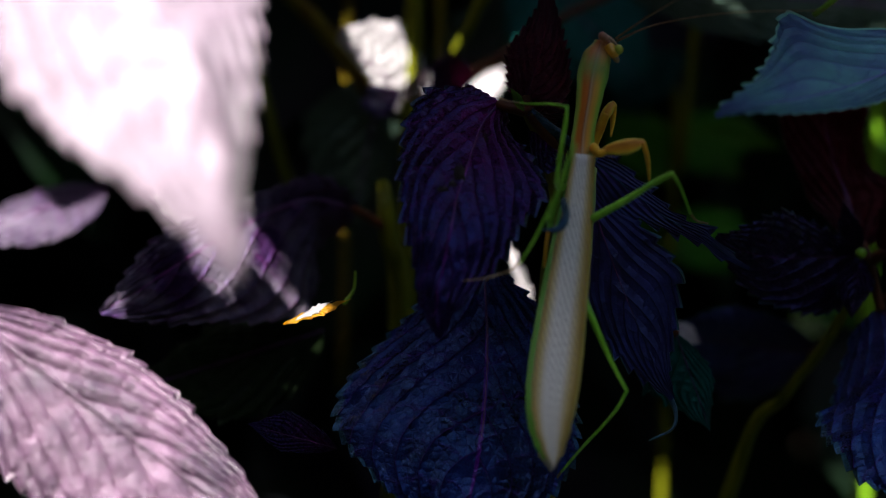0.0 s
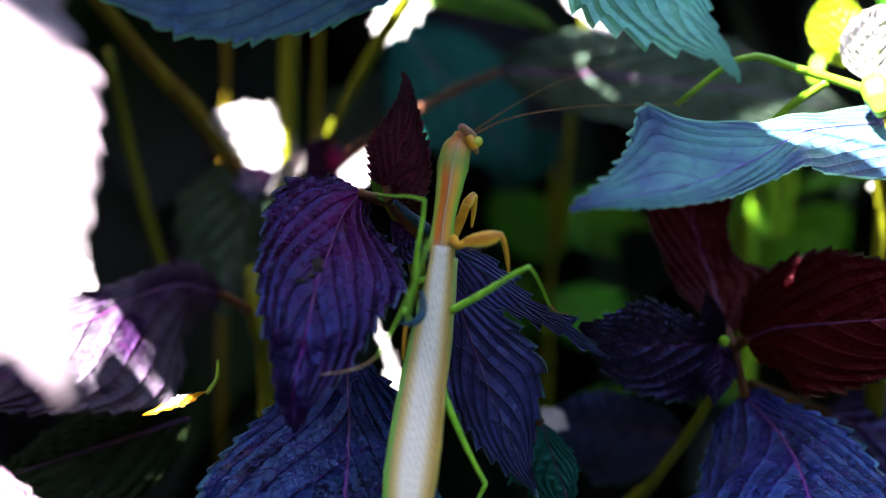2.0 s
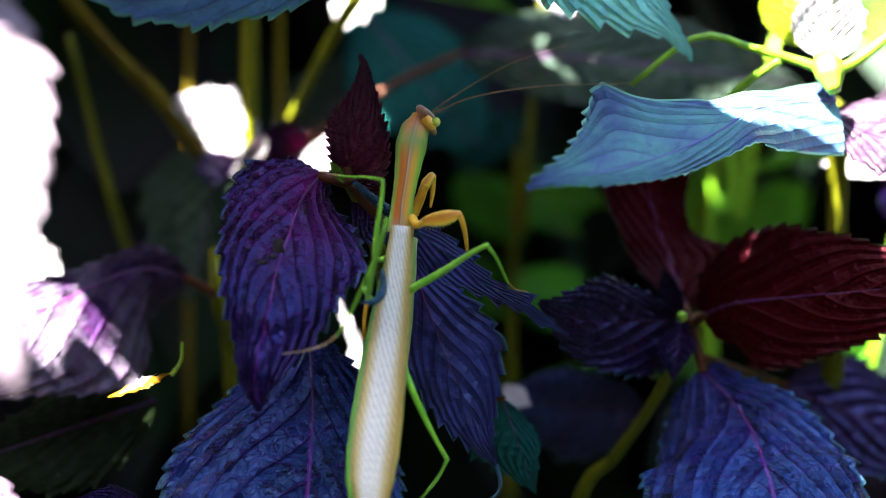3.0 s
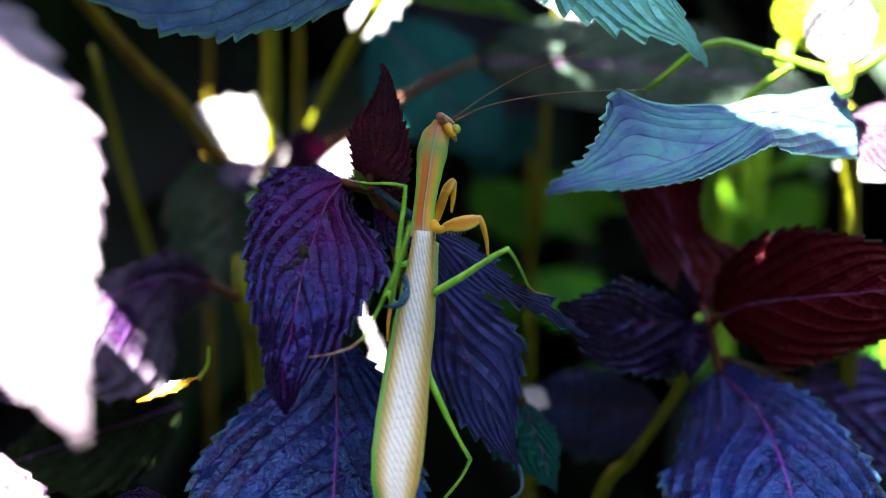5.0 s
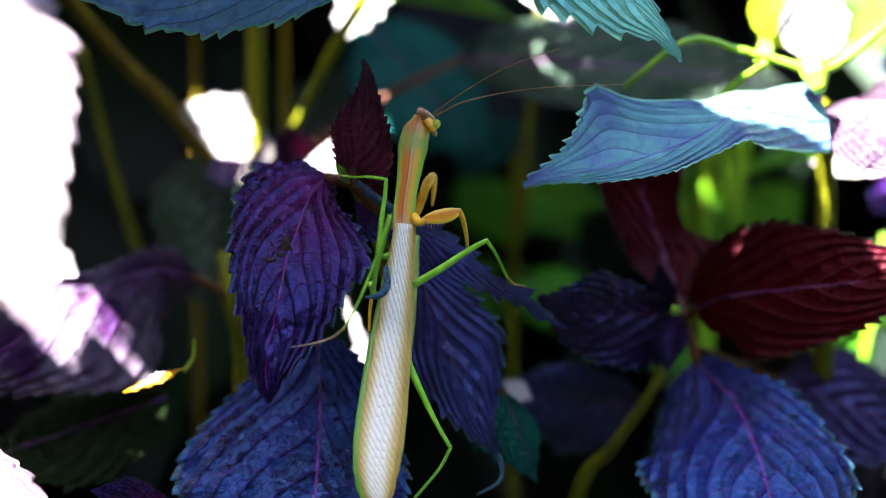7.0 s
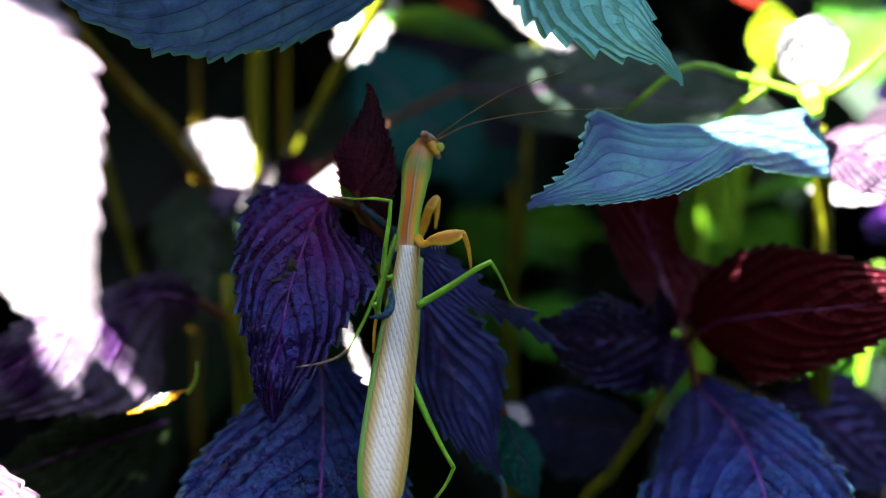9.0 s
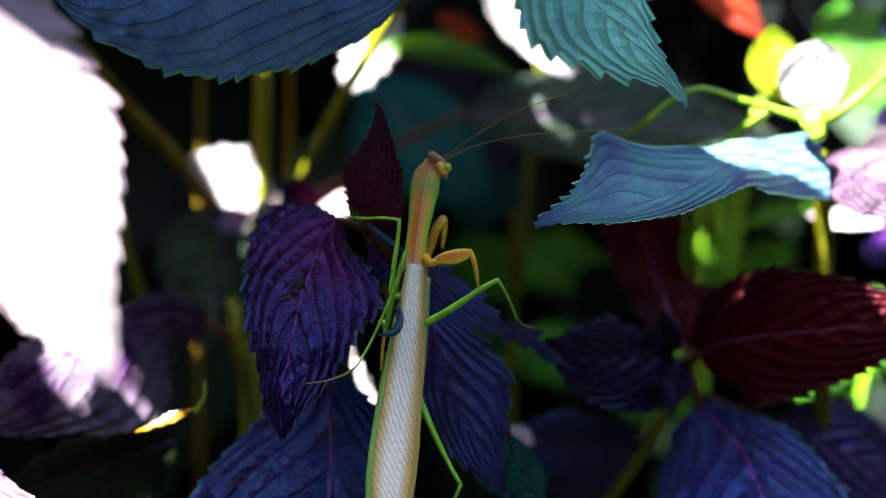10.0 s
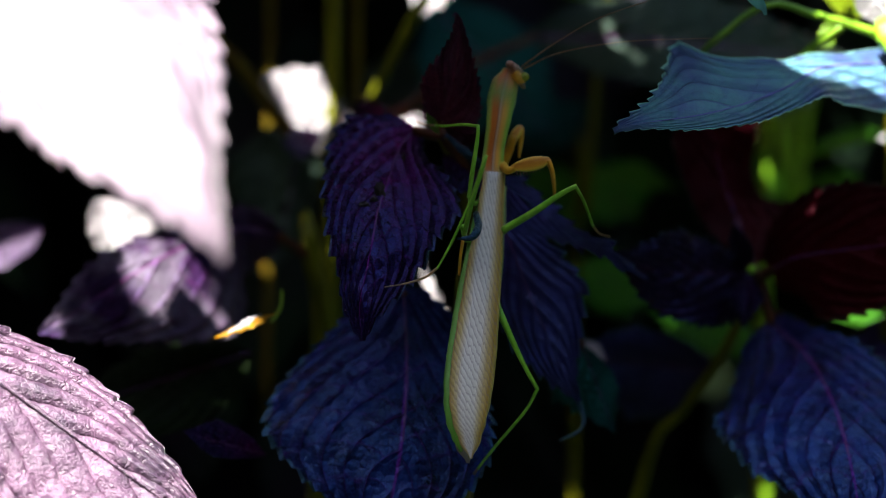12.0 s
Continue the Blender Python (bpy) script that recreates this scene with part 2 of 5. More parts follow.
RIB = plain_material("purple_midrib", (0.05, 0.005, 0.06), (0.09, 0.010, 0.10), rough=0.45)
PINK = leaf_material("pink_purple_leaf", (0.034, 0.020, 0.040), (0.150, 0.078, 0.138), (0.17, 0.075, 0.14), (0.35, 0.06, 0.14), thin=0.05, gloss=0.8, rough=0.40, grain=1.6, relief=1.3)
STEM_RED = plain_material("reddish_stem", (0.045, 0.010, 0.004), (0.085, 0.024, 0.006), stretch=(1, 1, 0.1), rough=0.5, gloss=0.2)
STEM_OLIVE = plain_material("olive_stem", (0.065, 0.034, 0.001), (0.105, 0.092, 0.003), stretch=(1, 1, 0.05), rough=0.55, gloss=0.15)
STEM_LIGHT = plain_material("light_green_stem", (0.11, 0.28, 0.006), (0.22, 0.42, 0.014), stretch=(1, 1, 0.1), rough=0.45)
SOIL = plain_material("soil", (0.012, 0.009, 0.007), (0.03, 0.023, 0.016), scale=60.0, rough=0.95, bump_by=0.8, gloss=0.1)


# ---- building blocks ----
def part(name, bm, material, parent, label=""):
    """Links a bmesh as one mesh object under a thing or a part."""
    me = bpy.data.meshes.new(name)
    bm.to_mesh(me)
    bm.free()
    for p in me.polygons:
        p.use_smooth = True
    me.materials.append(material)
    ob = new(name, me)
    ob.parent = parent
    return tagged(ob, label)


def thing(name, place, label, category, group="", kind=""):
    ob = new(name)
    ob.empty_display_size = 0.01
    ob.location = place
    return tagged(ob, label, category, group, kind)


def inside(ob, point):
    """A world point in the space of a thing that only stands somewhere, unturned."""
    p = Vector(point)
    while ob is not None:
        p = p - ob.location
        ob = ob.parent
    return p


def spline(points, n):
    """n points on a smooth curve through the given ones."""
    p = [Vector(q) for q in points]
    p = [2 * p[0] - p[1]] + p + [2 * p[-1] - p[-2]]
    out = []
    for i in range(n):
        x = i / (n - 1) * (len(p) - 3)
        k = min(int(x), len(p) - 4)
        f = x - k
        a, b, c, d = p[k:k + 4]
        out.append(0.5 * ((2 * b) + (c - a) * f + (2 * a - 5 * b + 4 * c - d) * f * f + (3 * b - a - 3 * c + d) * f ** 3))
    return out


def tube(bm, points, radii, sides=8, n=14, flat=1.0, ridge=0.0):
    """A tapering tube along a curve; radii are spread over its length."""
    path = spline(points, n)
    rings = []
    up = Vector((0.31, -0.9, 0.2))
    for i, p in enumerate(path):
        way = (path[min(i + 1, n - 1)] - path[max(i - 1, 0)]).normalized()
        a = way.cross(up)
        a = a.normalized() if a.length > 1e-6 else way.orthogonal().normalized()
        b = way.cross(a)
        x = i / (n - 1) * (len(radii) - 1)
        k = min(int(x), len(radii) - 2)
        r = radii[k] + (radii[k + 1] - radii[k]) * (x - k)
        ring = []
        for j in range(sides):
            w = 2 * math.pi * j / sides
            q = r * (1 + ridge * math.cos(4 * w))
            ring.append(bm.verts.new(p + (a * math.cos(w) + b * math.sin(w) * flat) * q))
        rings.append(ring)
    for r0, r1 in zip(rings, rings[1:]):
        for j in range(sides):
            bm.faces.new((r0[j], r0[(j + 1) % sides], r1[(j + 1) % sides], r1[j]))
    bm.faces.new(rings[0][::-1])
    bm.faces.new(rings[-1])
    return bm


def blade(base, tip, left, right, bow=0.0, droop=0.0, cup=0.1, wave=0.03, teeth=15, bite=0.09, full=1.0, neck=1.0, quilt=0.012, point=0.0, seed=0, nu=120, nv=10):
    """A toothed, veined blade from its base to its tip; left and right are where its margins stand widest."""
    rng = random.Random(seed)
    base, tip, left, right = (Vector(p) for p in (base, tip, left, right))
    axis = tip - base
    size = axis.length
    way = axis / size
    normal = axis.cross(left - right).normalized()
    if normal.y > 0:
        normal = -normal
    margins = []
    for q in (left, right):
        at = min(max((q - base).dot(way) / size, 0.22), 0.78)
        foot = base + axis * at + normal * (bow * 4 * at * (1 - at) * size)
        side = q - foot
        margins.append((at, side - way * side.dot(way)))
    ph = [rng.uniform(0, 6.28) for _ in range(6)]
    bm = bmesh.new()
    uvs = bm.loops.layers.uv.new("UVMap")
    rows = []
    for i in range(nu + 1):
        u = i / nu
        mid = base + axis * u + normal * size * (bow * 4 * u * (1 - u) + droop * max(u - 0.45, 0) ** 2 * 3.3)
        row = []
        for k in range(-nv, nv + 1):
            v = abs(k) / nv
            at, side = margins[0 if k < 0 else 1]
            span = side.length
            e = full / 0.7
            if u <= at:
                w = (1 - (1 - u / at) ** 2) ** (0.55 * e * neck)
            else:
                x = (u - at) / (1 - at)
                w = max(1 - x, 0.0) ** (0.95 * e) * (1 + 0.6 * x)
                if point:
                    w = max(math.cos(math.pi * x / 2), 0.0) ** point
            tooth = (u * teeth * (1 + 0.04 * math.sin(7 * u + ph[0])) + (0.3 if k < 0 else 0)) % 1.0
            saw = tooth if tooth < 0.8 else (1 - tooth) * 4
            saw = saw ** 0.8 * (0.7 + 0.5 * math.sin(u * 31 + ph[1] + k / nv))
            edge = 1 + (bite * saw - bite * 0.4) * 1.7 * v ** 6
            reach = v * w * edge
            s = vein_lines(u, v, k)
            hill = abs(math.sin(math.pi * s)) ** 0.7 * math.sin(math.pi * min(v, 0.97)) ** 0.5 if 0 < v else 0.0
            lift = 1.6 * quilt * size * (hill - 0.5) * min(1.0, 4 * w) * min(1, 6 * u * (1 - u))
            lift -= cup * span * w * v * v
            lift += wave * span * v * v * math.sin(u * 9 + ph[2] + (1.7 if k < 0 else 0)) + 0.4 * wave * span * v * v * math.sin(u * 23 + ph[3])
            forward = way * (bite * saw * 0.9 * span * v ** 6 * w + 0.06 * size * v * w * (1 - u))
            row.append((bm.verts.new(mid + side * reach + normal * lift + forward), u, 0.5 + 0.5 * k / nv))
        rows.append(row)
    for r0, r1 in zip(rows, rows[1:]):
        for j in range(2 * nv):
            quad = (r0[j], r0[j + 1], r1[j + 1], r1[j])
            face = bm.faces.new([c[0] for c in quad])
            for loop, c in zip(face.loops, quad):
                loop[uvs].uv = (c[1], c[2])
    ribs = [base + axis * u + normal * (size * (bow * 4 * u * (1 - u) + droop * max(u - 0.45, 0) ** 2 * 3.3) - size * 0.003) for u in (0, 0.2, 0.4, 0.6, 0.8, 0.95)]
    return bm, ribs, size


SEED = [0]


def leaf(plant, base, tip, left, right, material, label="", stalk=None, rib=None, stalk_material=None, stalk_by=0.0011, **shape):
    """A leaf of a plant: the blade, with its midrib and, where it shows, its stalk as pieces of it."""
    SEED[0] += 1
    origin = Vector(base)
    b, tp, l, r = (Vector(p) - origin for p in (base, tip, left, right))
    bm, ribs, size = blade(b, tp, l, r, seed=SEED[0], **shape)
    ob = part("leaf", bm, material, plant, label)
    ob.location = inside(plant, origin)
    part("midrib", tube(bmesh.new(), ribs, (0.007 * size, 0.005 * size, 0.0015 * size), sides=6, n=18), rib or RIB, ob)
    if stalk:
        points = [Vector(p) - origin for p in stalk] + [b + (tp - b) * 0.02]
        part("leaf_stalk", tube(bmesh.new(), points, (stalk_by, 0.8 * stalk_by), sides=8, n=14), stalk_material or rib or STEM_RED, ob)
    return ob


def even(points, n):
    """n points at even steps on a smooth curve."""
    fine = spline(points, 12 * n)
    run = [0.0]
    for p, q in zip(fine, fine[1:]):
        run.append(run[-1] + (q - p).length)
    out, k = [], 0
    for i in range(n):
        want = run[-1] * i / (n - 1)
        while k < len(run) - 2 and run[k + 1] < want:
            k += 1
        out.append(fine[k].lerp(fine[k + 1], min(max((want - run[k]) / max(run[k + 1] - run[k], 1e-9), 0.0), 1.0)))
    return out


def along(profile, u):
    """A half width, in millimetres, read softly from pairs of (place along the leaf, width)."""
    total = 0.0
    for d in (-0.024, -0.012, 0.0, 0.012, 0.024):
        x = min(max(u + d, 0.0), 1.0)
        for (u0, w0), (u1, w1) in zip(profile, profile[1:]):
            if x <= u1:
                total += w0 + (w1 - w0) * (x - u0) / (u1 - u0)
                break
    return total / 5000.0


def grown(plant, spine, one, other, material, label="", stalk=None, rib=None, cup=(0.1, 0.1), fold=(0.0, 0.0), tilt=0.0, curl=0.0, teeth=15, tooth=0.001, bare=(0.0, 0.0), quilt=0.0010, wave=0.0006, nu=176, nv=14):
    """A leaf with its own outline: a bent midrib, the half widths of its two sides, forward teeth, blisters between the veins."""
    SEED[0] += 1
    rng = random.Random(SEED[0])
    ph = [rng.uniform(0, 6.28) for _ in range(8)]
    origin = Vector(spine[0])
    path = even([Vector(p) - origin for p in spine], nu + 1)
    face = Vector((0.0, -0.985, 0.17))
    widest = (max(w for _, w in one) / 1000, max(w for _, w in other) / 1000)
    jitter = [rng.uniform(0.55, 1.25) for _ in range(4 * teeth)]
    tooth = tooth if isinstance(tooth, tuple) else (tooth, tooth)
    frames = []
    for i in range(nu + 1):
        way = (path[min(i + 4, nu)] - path[max(i - 4, 0)]).normalized()
        across = way.cross(face).normalized()
        normal = across.cross(way).normalized()
        frames.append((way, across - face * tilt, normal if normal.dot(face) > 0 else -normal))
    # how far each margin juts out and forward, tooth by tooth along it
    jut = ([], [])
    for n, profile in enumerate((one, other)):
        sign = 1 - 2 * n
        rim = [path[i] + frames[i][1] * (sign * along(profile, i / nu)) for i in range(nu + 1)]
        run = [0.0]
        for p, q in zip(rim, rim[1:]):
            run.append(run[-1] + (q - p).length)
        for i in range(nu + 1):
            step = teeth * run[i] / run[-1] + 0.35 * math.sin(5 * i / nu + ph[n]) + 0.5
            t = step % 1.0
            saw = (t / 0.75 if t < 0.75 else (1 - t) / 0.25) * jitter[(int(step) + 2 * teeth * n) % (4 * teeth)]
            way = (rim[min(i + 2, nu)] - rim[max(i - 2, 0)]).normalized()
            out = way.cross(face).normalized() * sign
            part_w = min(1.0, along(profile, i / nu) / (0.36 * widest[n])) if bare[n] == 0 else min(1.0, max(0.0, 12 * (i / nu - bare[n])))
            jut[n].append((out * (saw - 0.35) + way * saw * 0.7) * tooth[n] * part_w)
    bm = bmesh.new()
    uvs = bm.loops.layers.uv.new("UVMap")
    rows = []
    for i, mid in enumerate(path):
        u = i / nu
        way, across, normal = frames[i]
        row = []
        for k in range(-nv, nv + 1):
            v = abs(k) / nv
            n = 0 if k < 0 else 1
            w = along((one, other)[n], u)
            part_w = min(1.0, w / (0.3 * widest[n]))
            rim = v ** 8
            s = vein_lines(u, v, k)
            dome = abs(math.sin(math.pi * s)) ** 0.6
            rung = abs(math.sin(math.pi * rung_lines(s, v, 0.0)))
            lift = 0.75 * quilt * (dome * (0.85 + 0.25 * rung ** 0.6) - 0.6) * min(1.0, 5 * v) * (1 - 0.6 * rim) * part_w
            lift -= cup[n] * w * v * v + fold[n] * w * v
            lift += curl * w * max(v - 0.72, 0.0) * (1.3 + math.sin(13 * u + ph[2]))
            lift += wave * v * v * part_w * (math.sin(u * 11 + ph[3] + 2 * n) + 0.6 * math.sin(u * 27 + ph[4] + n))
            place = mid + across * (v * w * (1 - 2 * n)) + normal * lift + jut[n][i] * rim
            row.append((bm.verts.new(place), u, 0.5 + 0.5 * k / nv))
        rows.append(row)
    for r0, r1 in zip(rows, rows[1:]):
        for j in range(2 * nv):
            quad = (r0[j], r0[j + 1], r1[j + 1], r1[j])
            f = bm.faces.new([c[0] for c in quad])
            for loop, c in zip(f.loops, quad):
                loop[uvs].uv = (c[1], c[2])
    ob = part("leaf", bm, material, plant, label)
    ob.location = inside(plant, origin)
    size = sum((q - p).length for p, q in zip(path, path[1:]))
    ribs = [path[round(nu * x)] - face * 0.0001 for x in (0, 0.15, 0.3, 0.45, 0.6, 0.75, 0.9, 0.98)]
    part("midrib", tube(bmesh.new(), ribs, (0.0055 * size, 0.0038 * size, 0.0024 * size, 0.0008 * size), sides=8, n=40), rib or RIB, ob)
    if stalk:
        points = [Vector(p) - origin for p in stalk] + [path[3]]
        part("leaf_stalk", tube(bmesh.new(), points, (0.0011, 0.0009), sides=8, n=14), rib or STEM_RED, ob)
    return ob



def stem(plant, points, radii, material, name="stem", **shape):
    return part(name, tube(bmesh.new(), [inside(plant, p) for p in points], radii, **shape), material, plant)


def perilla(place, label):
    return thing("perilla_plant", place, label, "plant", "plants of the bed")


# ---- ground and distance ----
def ground():
    bm = bmesh.new()
    bmesh.ops.create_grid(bm, x_segments=60, y_segments=60, size=1.5)
    for v in bm.verts:
        r = max(abs(v.co.x), abs(v.co.y))
        v.co.z = 0.02 * noise.noise(v.co * 9) * (r < 1.4)
        if r > 1.45:
            v.co.x, v.co.y = v.co.x * 400, v.co.y * 400
    ob = part("ground", bm, SOIL, None)
    return tagged(ob, "dark crumbly garden soil under the bed", "ground", kind="structure")


ground()


def hedge():
    """Tall hedges round the garden, unseen, added to block the low sky."""
    bm = bmesh.new()
    for k in range(4):
        m = Matrix.Rotation(k * math.pi / 2, 4, 'Z')
        grid = []
        for i in range(61):
            x = -2.9 + 5.8 * i / 60
            col = []
            for j in range(34):
                z = min(3.0 * j / 26, 3.0)
                y = 2.3 + max(0, j - 26) * 0.08
                p = Vector((x, y, z))
                d = 0.12 * noise.noise(p * 3.1) + 0.06 * noise.noise(p * 9.7)
                col.append(bm.verts.new(m @ Vector((x, y + d, z + 0.5 * d * (j >= 26)))))
            grid.append(col)
        for g0, g1 in zip(grid, grid[1:]):
            for j in range(33):
                bm.faces.new((g0[j], g0[j + 1], g1[j + 1], g1[j]))
    ob = part("hedge", bm, SKY_SCREEN, None)
    return tagged(ob, "unseen tall hedge added round the garden to block the low sky", "hedge", kind="structure")


SKY_SCREEN = plain_material("hedge", (0.006, 0.016, 0.006), (0.018, 0.034, 0.012), scale=22.0, rough=0.8, bump_by=1.0, gloss=0.2)
hedge()

# ---- the plant on which the mantis clings ----
front = perilla((-0.012, 0.006, 0), "purple perilla plant with drooping toothed leaves, a mantis on it")
NODE = (-0.01326, 0.00000, 0.58723)
stem(front, [(-0.012, 0.006, -0.01), (-0.013, 0.004, 0.3), (-0.00969, 0.00400, 0.53658), (-0.00677, 0.00500, 0.56166), (-0.00948, 0.00400, 0.57841), NODE], (0.0040, 0.0034, 0.0022, 0.0016, 0.0013, 0.0011), STEM, n=40, ridge=0.12)
# the drooping leaf that faces outward
front_leaf = grown(front, [(-0.01828, 0.00300, 0.58863), (-0.02109, -0.00300, 0.58516), (-0.02311, -0.01100, 0.57935), (-0.02456, -0.01600, 0.57495), (-0.02546, -0.02050, 0.56957), (-0.02628, -0.02300, 0.56519), (-0.02742, -0.02550, 0.55909), (-0.02687, -0.02700, 0.55318)],
      [(0, 5.93), (0.125, 12.25), (0.25, 12.63), (0.375, 11.48), (0.5, 9.76), (0.625, 7.85), (0.75, 5.36), (0.875, 3.06), (1, 0.29)],
      [(0, 1.72), (0.125, 6.89), (0.25, 11.96), (0.375, 14.16), (0.5, 11.86), (0.625, 10.33), (0.75, 7.85), (0.875, 4.78), (1, 0.29)],
      PURPLE, "dark purple leaf with a chewed spot, drooping", stalk=[NODE], cup=(0.22, 0.20), teeth=15, tooth=0.0012, quilt=0.0009, curl=0.10)


def scab(host, at, wide, high, seed):
    """A chewed, dried patch with a ragged rim, lying on a leaf."""
    rng = random.Random(seed)
    bm = bmesh.new()
    o = inside(host, at)
    rings = []
    for r in (1.0, 0.7, 0.35):
        ring = []
        for i in range(18):
            w = 2 * math.pi * i / 18
            k = r * (0.45 + 0.85 * rng.random())
            ring.append(bm.verts.new(o + Vector((wide * k * math.cos(w), -0.0004 * (1 - r) + 0.0002 * rng.random(), high * k * math.sin(w)))))
        rings.append(ring)
    for r0, r1 in zip(rings, rings[1:]):
        for i in range(18):
            bm.faces.new((r0[i], r0[(i + 1) % 18], r1[(i + 1) % 18], r1[i]))
    bm.faces.new(rings[-1])
    return part("chewed_spot", bm, SCAB, host, "dark dried patch")


for at, wide, high in (((-0.02422, -0.01580, 0.57845), 0.0009, 0.0016), ((-0.02538, -0.01600, 0.57677), 0.0008, 0.0007), ((-0.02692, -0.01610, 0.57584), 0.0009, 0.0006), ((-0.02011, -0.01280, 0.58408), 0.0003, 0.0009)):
    scab(front_leaf, at, wide, high, round(wide * 1e5))
# the young upright leaf above the node
grown(front, [(-0.01384, 0.00100, 0.58957), (-0.01226, -0.00200, 0.59420), (-0.01090, -0.00500, 0.59959), (-0.01028, -0.00700, 0.60463), (-0.01037, -0.00850, 0.60794), (-0.01082, -0.00900, 0.60939), (-0.01129, -0.00920, 0.60902)],
      [(0, 5.45), (0.125, 6.93), (0.25, 6.64), (0.375, 5.45), (0.5, 4.16), (0.625, 2.97), (0.75, 1.78), (0.875, 0.99), (1, 0.20)],
      [(0, 2.48), (0.125, 4.16), (0.25, 5.35), (0.375, 5.35), (0.5, 4.95), (0.625, 3.27), (0.75, 1.88), (0.875, 0.89), (1, 0.20)],
      WINE, "young red-purple leaf, upright and crinkled, with a curled tip", stalk=[NODE], cup=(-0.10, -0.12), teeth=15, tooth=0.0007, quilt=0.0008)
# the broad leaf below
grown(front, [(-0.02080, 0.00300, 0.55847), (-0.01993, -0.00300, 0.54898), (-0.01989, -0.01000, 0.54051), (-0.02058, -0.01600, 0.53215), (-0.02225, -0.02000, 0.52345), (-0.02399, -0.02200, 0.51618)],
      [(0, 7.77), (0.125, 14.56), (0.25, 20.78), (0.375, 24.47), (0.5, 26.21), (0.625, 25.44), (0.75, 21.55), (0.875, 13.11), (1, 0.29)],
      [(0, 3.88), (0.125, 8.74), (0.25, 12.62), (0.375, 14.76), (0.5, 16.12), (0.625, 16.50), (0.75, 13.79), (0.875, 8.25), (1, 0.29)],
      SKY_PURPLE, "broad purple leaf hanging low, tinted sky blue", stalk=[(-0.00974, 0.00600, 0.53604), (-0.01622, 0.01000, 0.54586)], cup=(0.20, 0.20), teeth=20, tooth=0.0010, quilt=0.0010)
# behind the mantis, hanging on the other side
grown(front, [(-0.00342, 0.00400, 0.57466), (-0.00026, 0.00200, 0.56629), (0.00318, 0.00000, 0.55734), (0.00661, -0.00200, 0.54946), (0.01002, -0.00400, 0.54216), (0.01227, -0.00500, 0.53826)],
      [(0, 2.01), (0.125, 4.03), (0.25, 6.04), (0.375, 7.25), (0.5, 7.45), (0.625, 6.85), (0.75, 5.44), (0.875, 3.02), (1, 0.40)],
      [(0, 1.51), (0.125, 3.63), (0.25, 7.05), (0.375, 9.27), (0.5, 10.68), (0.625, 8.26), (0.75, 5.44), (0.875, 2.01), (1, 0.40)],
      DAMSON, "blue-purple leaf hanging behind the mantis", stalk=[NODE], cup=(0.10, 0.14), teeth=12, tooth=0.0013, quilt=0.0005)
stem(front, [(0.01005, -0.00300, 0.54137), (0.01271, -0.00400, 0.53641), (0.01244, -0.00500, 0.53305), (0.00836, -0.00600, 0.53101)], (0.0006, 0.0004, 0.0002), DAMSON, "withered_tip", sides=6)
# the folded narrow leaf
grown(front, [(-0.00215, 0.00400, 0.57855), (0.00493, 0.00400, 0.57313), (0.01093, 0.00200, 0.56873), (0.01676, -0.00200, 0.56627), (0.02069, -0.00300, 0.56335), (0.02481, -0.00400, 0.56115)],
      [(0, 2.53), (0.125, 4.25), (0.25, 4.65), (0.375, 3.44), (0.5, 2.02), (0.625, 1.72), (0.75, 1.31), (0.875, 0.81), (1, 0.20)],
      [(0, 2.02), (0.125, 3.23), (0.25, 2.73), (0.375, 2.32), (0.5, 1.92), (0.625, 1.62), (0.75, 1.31), (0.875, 0.91), (1, 0.20)],
      DAMSON, "narrow blue-purple leaf folded along its midrib", stalk=[NODE], cup=(0.15, 0.35), teeth=7, tooth=0.0019, quilt=0.0001, rib=SKY_PURPLE)
# small leaves at the node
leaf(front, (-0.01274, 0.00200, 0.58632), (-0.00500, 0.00000, 0.57634), (-0.01114, -0.00200, 0.57820), (-0.00618, 0.00600, 0.58378), PURPLE, "small purple leaf at the node", cup=0.2, teeth=9)
leaf(front, (-0.01330, 0.00100, 0.58693), (-0.00663, 0.00400, 0.58675), (-0.01014, 0.00400, 0.58913), (-0.00970, 0.00000, 0.58448), REDDISH, "small dark red leaf at the node", cup=0.1, teeth=9)
leaf(front, (-0.01381, -0.00600, 0.58784), (-0.01618, -0.00800, 0.59196), (-0.01564, -0.00800, 0.58952), (-0.01425, -0.00600, 0.59040), GREEN, "tiny green leaf at the node", teeth=6, nu=24, nv=3)
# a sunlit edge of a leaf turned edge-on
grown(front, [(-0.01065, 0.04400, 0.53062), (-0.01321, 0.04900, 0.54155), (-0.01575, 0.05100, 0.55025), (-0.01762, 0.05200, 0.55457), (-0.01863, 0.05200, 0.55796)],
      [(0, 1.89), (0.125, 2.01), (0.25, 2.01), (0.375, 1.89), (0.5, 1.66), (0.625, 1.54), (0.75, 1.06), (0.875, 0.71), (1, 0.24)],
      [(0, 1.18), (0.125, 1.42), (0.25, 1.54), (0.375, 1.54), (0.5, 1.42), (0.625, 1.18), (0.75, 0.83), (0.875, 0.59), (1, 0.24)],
      SUN_GLARE, "pale torn leaf in the sun behind the mantis", cup=(0.1, 0.1), teeth=6, tooth=0.0009, quilt=0.0004, rib=SUN_GLARE)
# the curled feeler-like leaf end by the wings
stem(front, [(-0.00727, -0.01600, 0.57425), (-0.00692, -0.02200, 0.57234), (-0.00818, -0.02500, 0.57088), (-0.01058, -0.02500, 0.57072)], (0.0006, 0.0008, 0.0002), SKY_PURPLE, "curled_leaf_end", sides=6)
